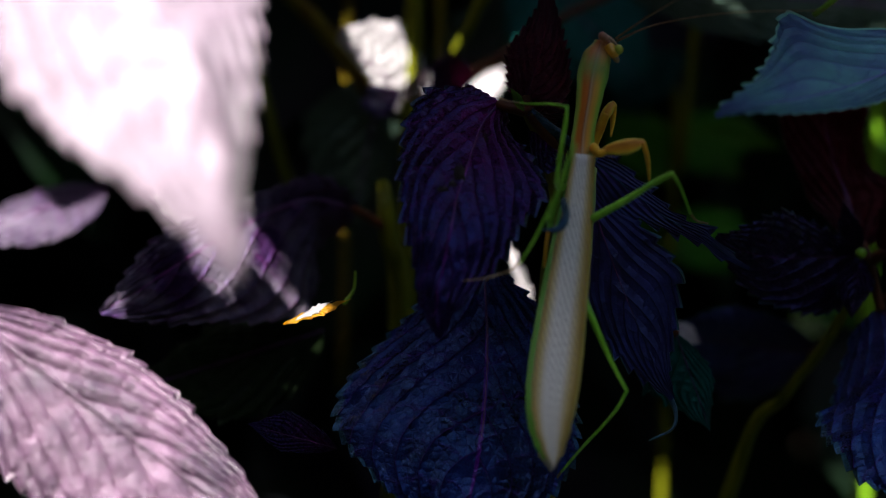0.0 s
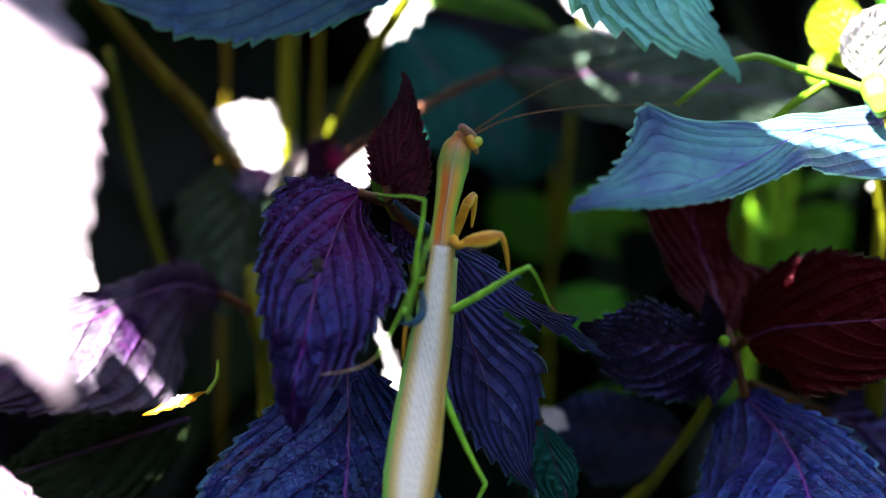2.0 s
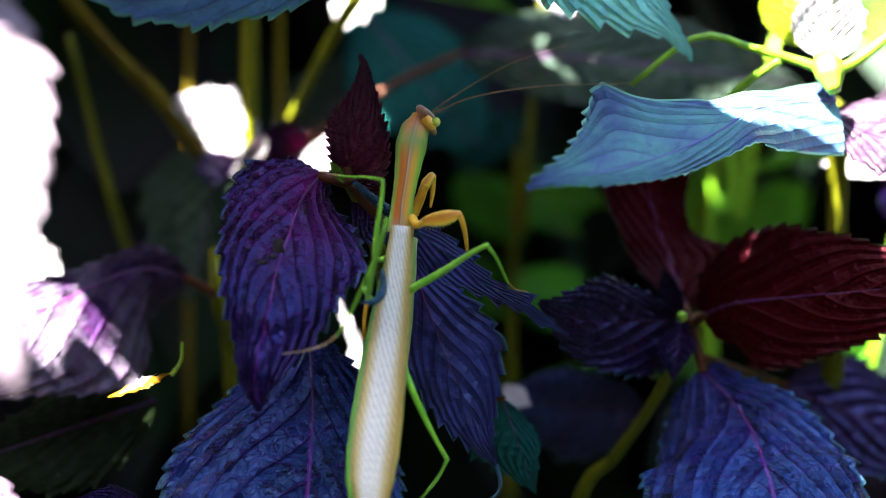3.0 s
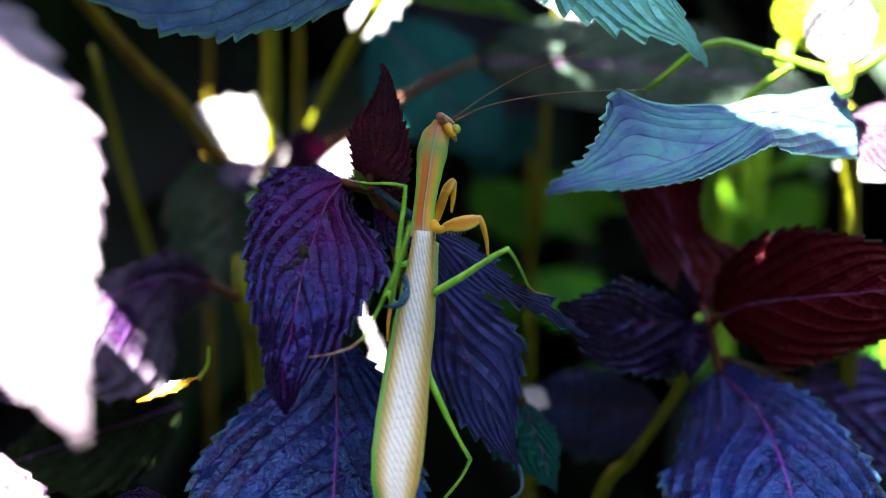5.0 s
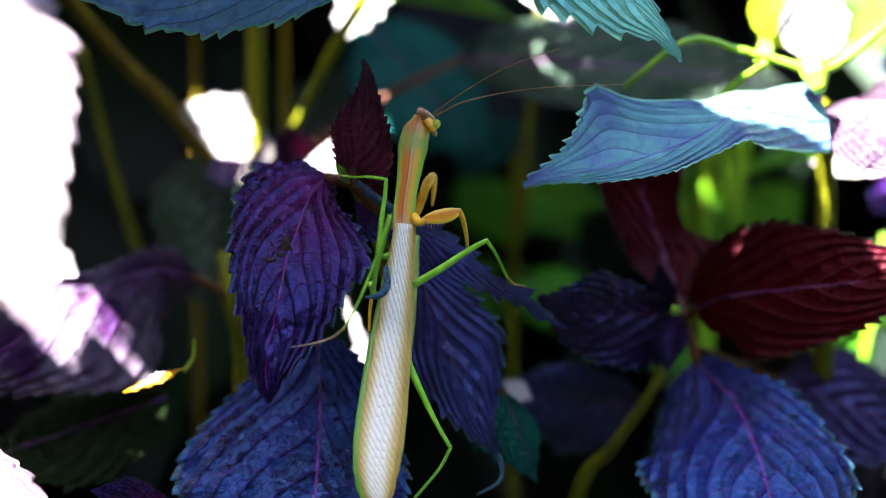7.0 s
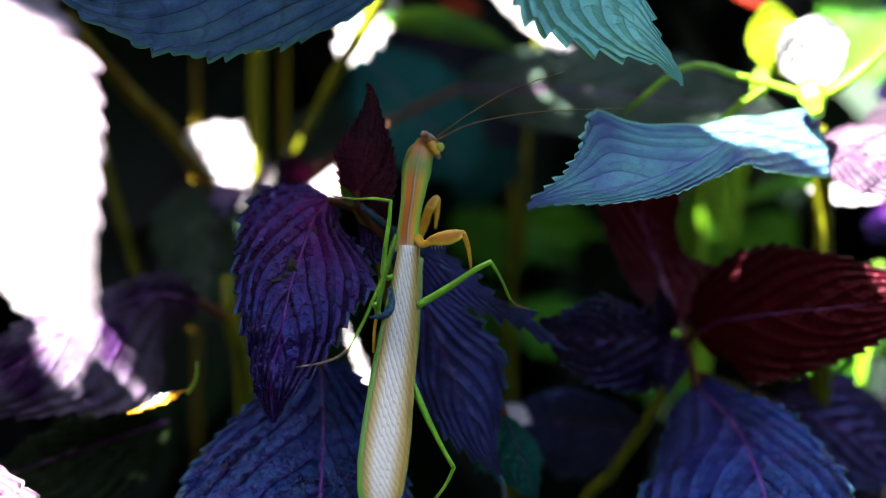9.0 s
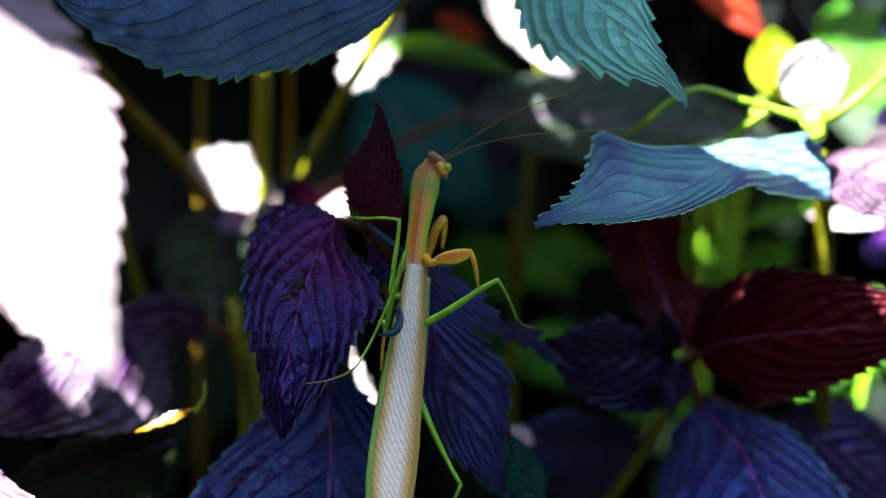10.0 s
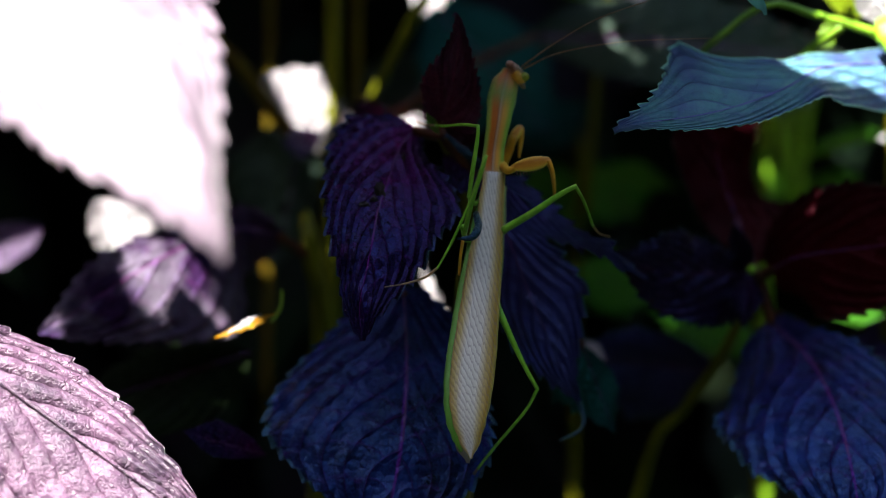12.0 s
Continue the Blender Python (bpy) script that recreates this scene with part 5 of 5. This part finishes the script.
                      ((0.0320, -0.0110, 0.6700), 0.011, 2.2),
                      ((-0.1290, -0.0400, 0.7250), 0.011, 2.9),
                      ((-0.1800, 0.1420, 0.6480), 0.022, 2.3),
                      ((0.1040, 0.1120, 0.6600), 0.015, 2.8),
                      ((-0.1860, 0.1540, 0.6210), 0.030, 5.2),
                      ((-0.1370, 0.0970, 0.6830), 0.011, 5.8),
                      ((-0.1240, 0.1710, 0.7330), 0.030, 1.5),
                      ((-0.0120, -0.0760, 0.7870), 0.011, 5.2),
                      ((-0.1340, 0.0730, 0.6830), 0.030, 0.3),
                      ((-0.0150, 0.0190, 0.7590), 0.011, 1.2),
                      ((-0.1070, 0.1510, 0.7270), 0.030, 0.0),
                      ((-0.0410, 0.1300, 0.6520), 0.015, 4.0),
                      ((-0.1130, -0.0030, 0.7430), 0.011, 2.5),
                                            ((0.0245, -0.0362, 0.6680), 0.008, 1.0),
                      ((-0.1036, -0.0424, 0.6680), 0.012, 1.0),
                      ((-0.0633, 0.0450, 0.6680), 0.007, 1.0),
                      ((-0.0506, 0.0403, 0.6680), 0.008, 1.0),
                      ((-0.1333, 0.1074, 0.6900), 0.022, 1.0),
                      ((-0.0891, 0.0260, 0.6900), 0.010, 1.0),
                      ((-0.1612, 0.0687, 0.7200), 0.045, 1.0)):
    shade(c, size, turn)



# ---- the mantis ----
def ramp_material(name, stops, streak=(60, 4), streak_by=0.25, lines=None, rough=0.4, gloss=0.45, bump_by=0.15, bands=()):
    """Colours laid across a body by its UV map, with fine streaks along it."""
    m, t, bsdf, out = nodes_of(name)
    uv = t.nodes.new("ShaderNodeUVMap").outputs[0]
    xyz = t.nodes.new("ShaderNodeSeparateXYZ")
    t.links.new(uv, xyz.inputs[0])
    ramp = t.nodes.new("ShaderNodeValToRGB")
    while len(ramp.color_ramp.elements) < len(stops):
        ramp.color_ramp.elements.new(0.5)
    for e, (at, col) in zip(ramp.color_ramp.elements, stops):
        e.position, e.color = at, (*col, 1)
    mapping = node(t, "ShaderNodeMapping", Scale=(streak[1], streak[0], 1))
    t.links.new(uv, mapping.inputs[0])
    n = node(t, "ShaderNodeTexNoise", Scale=1.0, Detail=4.0)
    t.links.new(mapping.outputs[0], n.inputs["Vector"])
    wander = maths(t, 'ADD', xyz.outputs[1], maths(t, 'MULTIPLY', maths(t, 'SUBTRACT', n.outputs[0], 0.5), 0.12))
    t.links.new(wander, ramp.inputs[0])
    dark = mixed(t, maths(t, 'MULTIPLY', n.outputs[0], streak_by), ramp.outputs[0], (0.05, 0.03, 0.02, 1))
    height = n.outputs[0]
    for at, wide, tint, much in bands:
        off = maths(t, 'ABSOLUTE', maths(t, 'SUBTRACT', maths(t, 'ADD', xyz.outputs[0], maths(t, 'MULTIPLY', maths(t, 'SUBTRACT', n.outputs[0], 0.5), 0.25)), at))
        near = maths(t, 'MAXIMUM', maths(t, 'SUBTRACT', 1.0, maths(t, 'DIVIDE', off, wide)), 0.0)
        dark = mixed(t, maths(t, 'MULTIPLY', near, much), dark, (*tint, 1))
    if lines:
        s = maths(t, 'ADD', maths(t, 'MULTIPLY', xyz.outputs[1], lines[0]), maths(t, 'MULTIPLY', xyz.outputs[0], lines[1]))
        s = maths(t, 'ADD', s, maths(t, 'MULTIPLY', n.outputs[0], 1.3))
        f = maths(t, 'ABSOLUTE', maths(t, 'SUBTRACT', maths(t, 'FRACT', s), 0.5))
        c = maths(t, 'ADD', maths(t, 'MULTIPLY', xyz.outputs[0], lines[2]), maths(t, 'MULTIPLY', n.outputs[0], 1.5))
        g = maths(t, 'ABSOLUTE', maths(t, 'SUBTRACT', maths(t, 'FRACT', c), 0.5))
        net = maths(t, 'MAXIMUM', maths(t, 'LESS_THAN', f, 0.13), maths(t, 'MULTIPLY', maths(t, 'LESS_THAN', g, 0.09), 0.12))
        dark = mixed(t, maths(t, 'MULTIPLY', net, 0.40), dark, (0.20, 0.15, 0.12, 1))
        height = f
    t.links.new(dark, bsdf.inputs["Base Color"])
    bsdf.inputs["Roughness"].default_value = rough
    bsdf.inputs["Specular IOR Level"].default_value = gloss
    bump = node(t, "ShaderNodeBump", Strength=bump_by, Distance=0.0003)
    t.links.new(height, bump.inputs["Height"])
    t.links.new(bump.outputs[0], bsdf.inputs["Normal"])
    return m


PRONOTUM = ramp_material("pronotum", [(0.0, (0.282, 0.640, 0.077)), (0.12, (0.461, 0.589, 0.077)), (0.22, (0.794, 0.218, 0.013)), (0.40, (0.742, 0.192, 0.015)), (0.46, (0.333, 0.115, 0.051)), (0.50, (0.794, 0.512, 0.307)), (0.55, (0.640, 0.333, 0.128)), (0.64, (0.947, 0.461, 0.064)), (0.78, (0.845, 0.563, 0.064)), (0.88, (0.461, 0.666, 0.077)), (1.0, (0.282, 0.704, 0.077))], streak=(40, 3), streak_by=0.35, bump_by=0.4,
                         bands=[(0.10, 0.20, (0.46, 0.20, 0.05), 0.7), (0.26, 0.13, (0.16, 0.34, 0.06), 0.8), (0.95, 0.08, (0.40, 0.30, 0.18), 0.6)])
WING = ramp_material("wing", [(0.0, (0.40, 0.28, 0.05)), (0.12, (0.56, 0.46, 0.16)), (0.28, (0.80, 0.78, 0.68)), (0.60, (0.78, 0.74, 0.64)), (0.70, (0.66, 0.56, 0.34)), (0.80, (0.52, 0.37, 0.11)), (0.91, (0.36, 0.22, 0.02)), (1.0, (0.46, 0.40, 0.07))], streak=(14, 6), lines=(8, -32, 38), rough=0.5, bump_by=0.6)
WING_GREEN = ramp_material("green_wing", [(0.0, (0.10, 0.34, 0.03)), (0.3, (0.16, 0.46, 0.05)), (1.0, (0.30, 0.40, 0.12))], streak=(14, 6))
MEMBRANE = plain_material("hind_wing", (0.30, 0.28, 0.22), (0.42, 0.38, 0.30), scale=900.0, rough=0.3, thin=0.4)
LIMB = plain_material("green_limb", (0.144, 0.408, 0.018), (0.252, 0.600, 0.048), scale=500.0, rough=0.35)
LIMB_BROWN = plain_material("brown_limb", (0.20, 0.13, 0.06), (0.34, 0.22, 0.10), scale=600.0, rough=0.45)
RAPTOR = plain_material("ochre_limb", (0.58, 0.24, 0.010), (0.80, 0.44, 0.03), scale=350.0, rough=0.35)
THIGH = ramp_material("thigh", [(0.0, (0.744, 0.504, 0.060)), (0.12, (0.864, 0.480, 0.036)), (0.3, (0.660, 0.240, 0.014)), (0.6, (0.792, 0.324, 0.018)), (0.85, (0.912, 0.552, 0.048)), (1.0, (0.660, 0.600, 0.096))], streak=(10, 8), streak_by=0.3, bump_by=0.4)
EYE_BROWN = plain_material("brown_eye", (0.26, 0.11, 0.06), (0.42, 0.21, 0.12), scale=900.0, rough=0.3)
HEAD = plain_material("head_brown", (0.30, 0.12, 0.055), (0.58, 0.32, 0.18), scale=900.0, rough=0.4)
EYE = plain_material("yellow_green_eye", (0.45, 0.50, 0.05), (0.60, 0.66, 0.10), scale=400.0, rough=0.18)
FEELER = plain_material("feeler", (0.18, 0.09, 0.03), (0.30, 0.15, 0.05), scale=600.0, rough=0.5)


def loft(points, widths, flat, n=30, sides=20, bulge=1.0):
    """A rounded body along a curve: half widths along it, and how deep it is against its width. UV: along, across."""
    path = spline(points, n)
    bm = bmesh.new()
    uvs = bm.loops.layers.uv.new("UVMap")
    rings = []
    for i, p in enumerate(path):
        u = i / (n - 1)
        way = (path[min(i + 1, n - 1)] - path[max(i - 1, 0)]).normalized()
        a = way.cross(Vector((0, -1, 0.1))).normalized()
        if a.x < 0:
            a = -a
        b = way.cross(a).normalized()
        if b.y > 0:
            b = -b
        x = u * (len(widths) - 1)
        k = min(int(x), len(widths) - 2)
        f = x - k
        f = f * f * (3 - 2 * f)
        w = widths[k] + (widths[k + 1] - widths[k]) * f
        ring = []
        for j in range(sides):
            th = 2 * math.pi * j / sides
            ring.append((bm.verts.new(p + a * w * math.cos(th) + b * w * flat * math.sin(th) * (bulge if math.sin(th) > 0 else 1)), u, 0.5 + 0.5 * math.cos(th)))
        rings.append(ring)
    for r0, r1 in zip(rings, rings[1:]):
        for j in range(sides):
            quad = (r0[j], r0[(j + 1) % sides], r1[(j + 1) % sides], r1[j])
            face = bm.faces.new([c[0] for c in quad])
            for loop, c in zip(face.loops, quad):
                loop[uvs].uv = (c[1], c[2])
    bm.faces.new([c[0] for c in rings[0]][::-1])
    bm.faces.new([c[0] for c in rings[-1]])
    return bm


def ball(at, radii, turn):
    bm = bmesh.new()
    bmesh.ops.create_uvsphere(bm, u_segments=20, v_segments=12, radius=1.0)
    m = Matrix.Translation(at) @ turn @ Matrix.Diagonal((*radii, 1))
    bmesh.ops.transform(bm, matrix=m, verts=bm.verts)
    return bm


MM = 0.000098


def mantis():
    home = Vector((-0.00438, -0.01000, 0.58035))
    body = thing("praying_mantis", home, "slender green and brown praying mantis clinging head up to perilla leaves", "insect")

    def at(p):
        return Vector(p) - home

    def limb(name, joints, radii, material, parent, **shape):
        return part(name, tube(bmesh.new(), [at(p) for p in joints], radii, **shape), material, parent)

    part("pronotum", loft([at(p) for p in ((-0.00115, -0.00400, 0.59940), (-0.00238, -0.00600, 0.59486), (-0.00321, -0.00800, 0.58967), (-0.00394, -0.00900, 0.58491), (-0.00439, -0.01000, 0.57996))],
                          [MM * w for w in (12, 25, 27, 23, 20, 19, 20, 22)], 0.75, n=40), PRONOTUM, body, "green-edged pronotum with orange-brown stripes")
    part("abdomen", loft([at(p) for p in ((-0.00318, -0.00400, 0.57825), (-0.00514, -0.01000, 0.56637), (-0.00707, -0.01800, 0.55215), (-0.00823, -0.02500, 0.53939))],
                         [MM * w for w in (18, 26, 32, 33, 26, 8)], 0.7), WING_GREEN, body)
    part("wing", loft([at(p) for p in ((-0.00436, -0.01000, 0.58051), (-0.00645, -0.01500, 0.56693), (-0.00861, -0.02200, 0.55280), (-0.01010, -0.02800, 0.54199), (-0.00992, -0.03100, 0.53478))],
                      [MM * w for w in (14, 19, 24, 28, 32, 34, 35, 34, 30, 24, 16, 3)], 0.22, n=56), WING_GREEN, body, "green under wing with a bright margin")
    part("wing", loft([at(p) for p in ((-0.00390, -0.01200, 0.58124), (-0.00550, -0.01800, 0.56726), (-0.00727, -0.02500, 0.55329), (-0.00848, -0.03100, 0.54261), (-0.00831, -0.03400, 0.53432))],
                      [MM * w for w in (20, 23, 27, 31, 34, 37, 39, 39, 36, 29, 19, 3)], 0.20, n=56, bulge=1.3), WING, body, "pale veined upper wing with a brown margin")
    part("wing_tip", loft([at(p) for p in ((-0.00853, -0.02600, 0.54059), (-0.00894, -0.02850, 0.53667), (-0.00875, -0.03000, 0.53257))], [MM * w for w in (30, 27, 20, 3)], 0.06, n=20), MEMBRANE, body, "clear tip of the hind wing")
    # head
    tilt = Matrix.Rotation(radians(41), 4, 'Y')
    limb("neck", ((-0.00150, -0.00420, 0.59800), (-0.00100, -0.00440, 0.59880), (-0.00030, -0.00470, 0.59920)), (0.0012, 0.0009, 0.0008), HEAD, body)
    head = part("head", ball(at((0.00010, -0.00500, 0.59950)), (0.0020, 0.0012, 0.00085), tilt), HEAD, body, "small brown triangular head")
    part("eye", ball(at((0.00160, -0.00600, 0.59822)), (0.00085, 0.0010, 0.0009), tilt), EYE, head, "yellow-green eye")
    part("eye", ball(at((-0.00090, -0.00560, 0.60035)), (0.0009, 0.0009, 0.00075), tilt), EYE_BROWN, head, "brown eye")
    part("brow", ball(at((0.00055, -0.00575, 0.59960)), (0.0011, 0.0004, 0.0003), tilt), LIMB_BROWN, head)
    limb("face", ((0.00010, -0.00560, 0.59880), (0.00070, -0.00620, 0.59780), (0.00125, -0.00640, 0.59690)), (0.0010, 0.0009, 0.0006), RAPTOR, head)
    limb("mouth", ((0.00105, -0.00640, 0.59710), (0.00140, -0.00650, 0.59650), (0.00158, -0.00650, 0.59610)), (0.0006, 0.0005, 0.0002), LIMB_BROWN, head)
    limb("antenna", ((0.00109, -0.00600, 0.60007), (0.00673, -0.01000, 0.60416), (0.01417, -0.01400, 0.60846), (0.02284, -0.01800, 0.61152)), (0.00016, 0.00008, 0.00005), FEELER, head, n=30, sides=6)
    limb("antenna", ((0.00138, -0.00600, 0.59968), (0.00775, -0.00800, 0.60252), (0.01918, -0.01000, 0.60449), (0.03442, -0.01200, 0.60507)), (0.00018, 0.00009, 0.00005), FEELER, head, n=30, sides=6)
    # grasping forelegs
    fore = limb("foreleg", ((-0.00233, -0.01000, 0.58228), (-0.00157, -0.01300, 0.58167), (-0.00023, -0.01400, 0.58216)), (0.0009, 0.0007, 0.0006), RAPTOR, body)
    thigh = part("femur", loft([at(p) for p in ((-0.00080, -0.01400, 0.58225), (0.00090, -0.01440, 0.58262), (0.00300, -0.01460, 0.58300), (0.00480, -0.01440, 0.58345), (0.00580, -0.01400, 0.58372))],
                               (0.0005, 0.0009, 0.0012, 0.0013, 0.0011, 0.0007, 0.0005), 0.34, n=36, sides=24), THIGH, fore, "flattened ochre thigh with a yellow rim")
    for k in range(9):
        p = Vector((0.0000, -0.0144, 0.58140)).lerp(Vector((0.0046, -0.0144, 0.58245)), k / 8) - Vector((0, 0, 0.0003 * math.sin(math.pi * k / 8)))
        limb("spine", (p + Vector((0, 0, 0.0003)), p, p + Vector((0.00012, -0.0001, -0.00045 - 0.0002 * (k % 2)))), (0.00016, 0.00012, 0.00003), LIMB_BROWN, thigh, sides=5, n=5)
    limb("tibia", ((0.00551, -0.01400, 0.58364), (0.00616, -0.01400, 0.58200), (0.00666, -0.01300, 0.57945), (0.00687, -0.01200, 0.57718)), (0.00055, 0.00045, 0.00025), RAPTOR, fore)
    fore = limb("foreleg", ((-0.00213, -0.00400, 0.58235), (-0.00111, -0.00400, 0.58482), (-0.00010, -0.00400, 0.58748)), (0.0009, 0.0009, 0.0007), RAPTOR, body)
    part("femur", loft([at(p) for p in ((-0.00120, -0.00400, 0.58500), (-0.00030, -0.00400, 0.58700), (0.00060, -0.00360, 0.58850), (0.00130, -0.00300, 0.58925))],
                       (0.0005, 0.0008, 0.0009, 0.0007, 0.0004), 0.4, n=24), THIGH, fore)
    limb("tibia", ((0.00121, -0.00300, 0.58886), (0.00109, -0.00300, 0.58618), (0.00075, -0.00400, 0.58351)), (0.0006, 0.0005, 0.0002), RAPTOR, fore)
    # walking legs
    leg = limb("middle_leg", ((-0.00418, -0.01000, 0.57329), (-0.00265, -0.01400, 0.57098), (-0.00188, -0.01600, 0.57159)), (0.00064, 0.00056), LIMB, body)
    limb("femur", ((-0.00245, -0.01600, 0.57130), (0.00249, -0.01800, 0.57444), (0.00717, -0.02000, 0.57782), (0.00995, -0.02080, 0.57941)), (0.00068, 0.00064, 0.00048, 0.00040), LIMB, leg)
    limb("tibia", ((0.00986, -0.02080, 0.57951), (0.01157, -0.01800, 0.57673), (0.01378, -0.01200, 0.57164)), (0.00036, 0.00028, 0.00024), LIMB, leg)
    limb("tarsus", ((0.01369, -0.01200, 0.57183), (0.01512, -0.00900, 0.57005), (0.01728, -0.00600, 0.56914)), (0.00024, 0.00016), LIMB_BROWN, leg)
    leg = limb("middle_leg", ((-0.00560, -0.01000, 0.57626), (-0.00776, -0.01400, 0.57589), (-0.00842, -0.01800, 0.57743)), (0.00050, 0.00044), LIMB, body)
    limb("femur", ((-0.00852, -0.01800, 0.57724), (-0.00786, -0.01900, 0.58230), (-0.00714, -0.01900, 0.58701), (-0.00691, -0.01900, 0.58972)), (0.00044, 0.00044, 0.00037, 0.00031), LIMB, leg)
    limb("tibia", ((-0.00682, -0.01900, 0.58972), (-0.00960, -0.01600, 0.58993), (-0.01277, -0.01200, 0.58958), (-0.01458, -0.01000, 0.58961)), (0.00031, 0.00025, 0.00019), LIMB, leg)
    limb("tarsus", ((-0.01439, -0.01000, 0.58960), (-0.01617, -0.00900, 0.58972), (-0.01806, -0.00800, 0.59023)), (0.00019, 0.00012), LIMB_BROWN, leg)
    leg = limb("hind_leg", ((-0.00597, -0.01000, 0.57036), (-0.00877, -0.01600, 0.56944), (-0.00965, -0.02400, 0.57270)), (0.00050, 0.00050), LIMB, body)
    limb("femur", ((-0.00946, -0.02200, 0.57048), (-0.00821, -0.02800, 0.57702), (-0.00680, -0.03200, 0.58212), (-0.00584, -0.03400, 0.58541)), (0.00044, 0.00047, 0.00044, 0.00031), LIMB, leg)
    limb("tibia", ((-0.00584, -0.03400, 0.58532), (-0.00829, -0.03200, 0.57807), (-0.01134, -0.03000, 0.57095), (-0.01405, -0.02800, 0.56580)), (0.00031, 0.00025, 0.00019), LIMB, leg)
    limb("tarsus", ((-0.01395, -0.02800, 0.56599), (-0.01614, -0.02700, 0.56423), (-0.01944, -0.02600, 0.56304), (-0.02313, -0.02500, 0.56231)), (0.00022, 0.00019, 0.00012), LIMB_BROWN, leg)
    limb("knee_spur", ((-0.00915, -0.02200, 0.57236), (-0.00993, -0.02000, 0.56775), (-0.01023, -0.01800, 0.56354)), (0.00037, 0.00031, 0.00025), RAPTOR, leg)
    leg = limb("hind_leg", ((-0.00436, -0.01200, 0.56148), (-0.00349, -0.01800, 0.55822), (-0.00294, -0.02000, 0.55690)), (0.00064, 0.00056), LIMB, body)
    limb("femur", ((-0.00324, -0.02000, 0.55750), (-0.00107, -0.02100, 0.55264), (0.00142, -0.02130, 0.54748), (0.00342, -0.02130, 0.54386)), (0.00068, 0.00056, 0.00040, 0.00040), LIMB, leg)
    limb("tibia", ((0.00352, -0.02130, 0.54386), (0.00151, -0.02000, 0.53965), (-0.00341, -0.01800, 0.53319), (-0.00690, -0.01600, 0.52817)), (0.00036, 0.00028, 0.00024), LIMB, leg)
    limb("tarsus", ((-0.00680, -0.01600, 0.52838), (-0.00781, -0.01500, 0.52605), (-0.00820, -0.01400, 0.52140)), (0.00024, 0.00016), LIMB_BROWN, leg)
    return body


mantis()


# ---- what moves ----
def motions():
    """The leaf close by swings on its stalk."""
    home = near_leaf.location.copy()
    rows = []
    for t, swing, rise in ((0, 6.4, 0.0041), (0.5, 9.6, 0.004), (1, 7.5, 0.0006), (1.5, 5.7, 0.0), (2, 6.6, 0.0027), (2.5, 6.8, 0.0009), (3, 7.6, 0.0022), (3.2, 8.7, 0.002), (5, 4.9, -0.0051), (5.5, 6.3, 0.0059), (6, 8.0, 0.0053), (6.5, 5.6, 0.0046), (7, 6.6, 0.0059), (7.5, 6.0, 0.0047), (9.5, 3.1, 0.0034), (10, 3.2, 0.0011), (10.5, 5.8, 0.0036), (11, 3.3, 0.0026), (11.5, 2.6, 0.0002), (12, 1.5, 0.0)):
        rows.append((t, pose(home.x, home.y, home.z + rise, 0, swing, 0)))
    walk(near_leaf, rows)


motions()
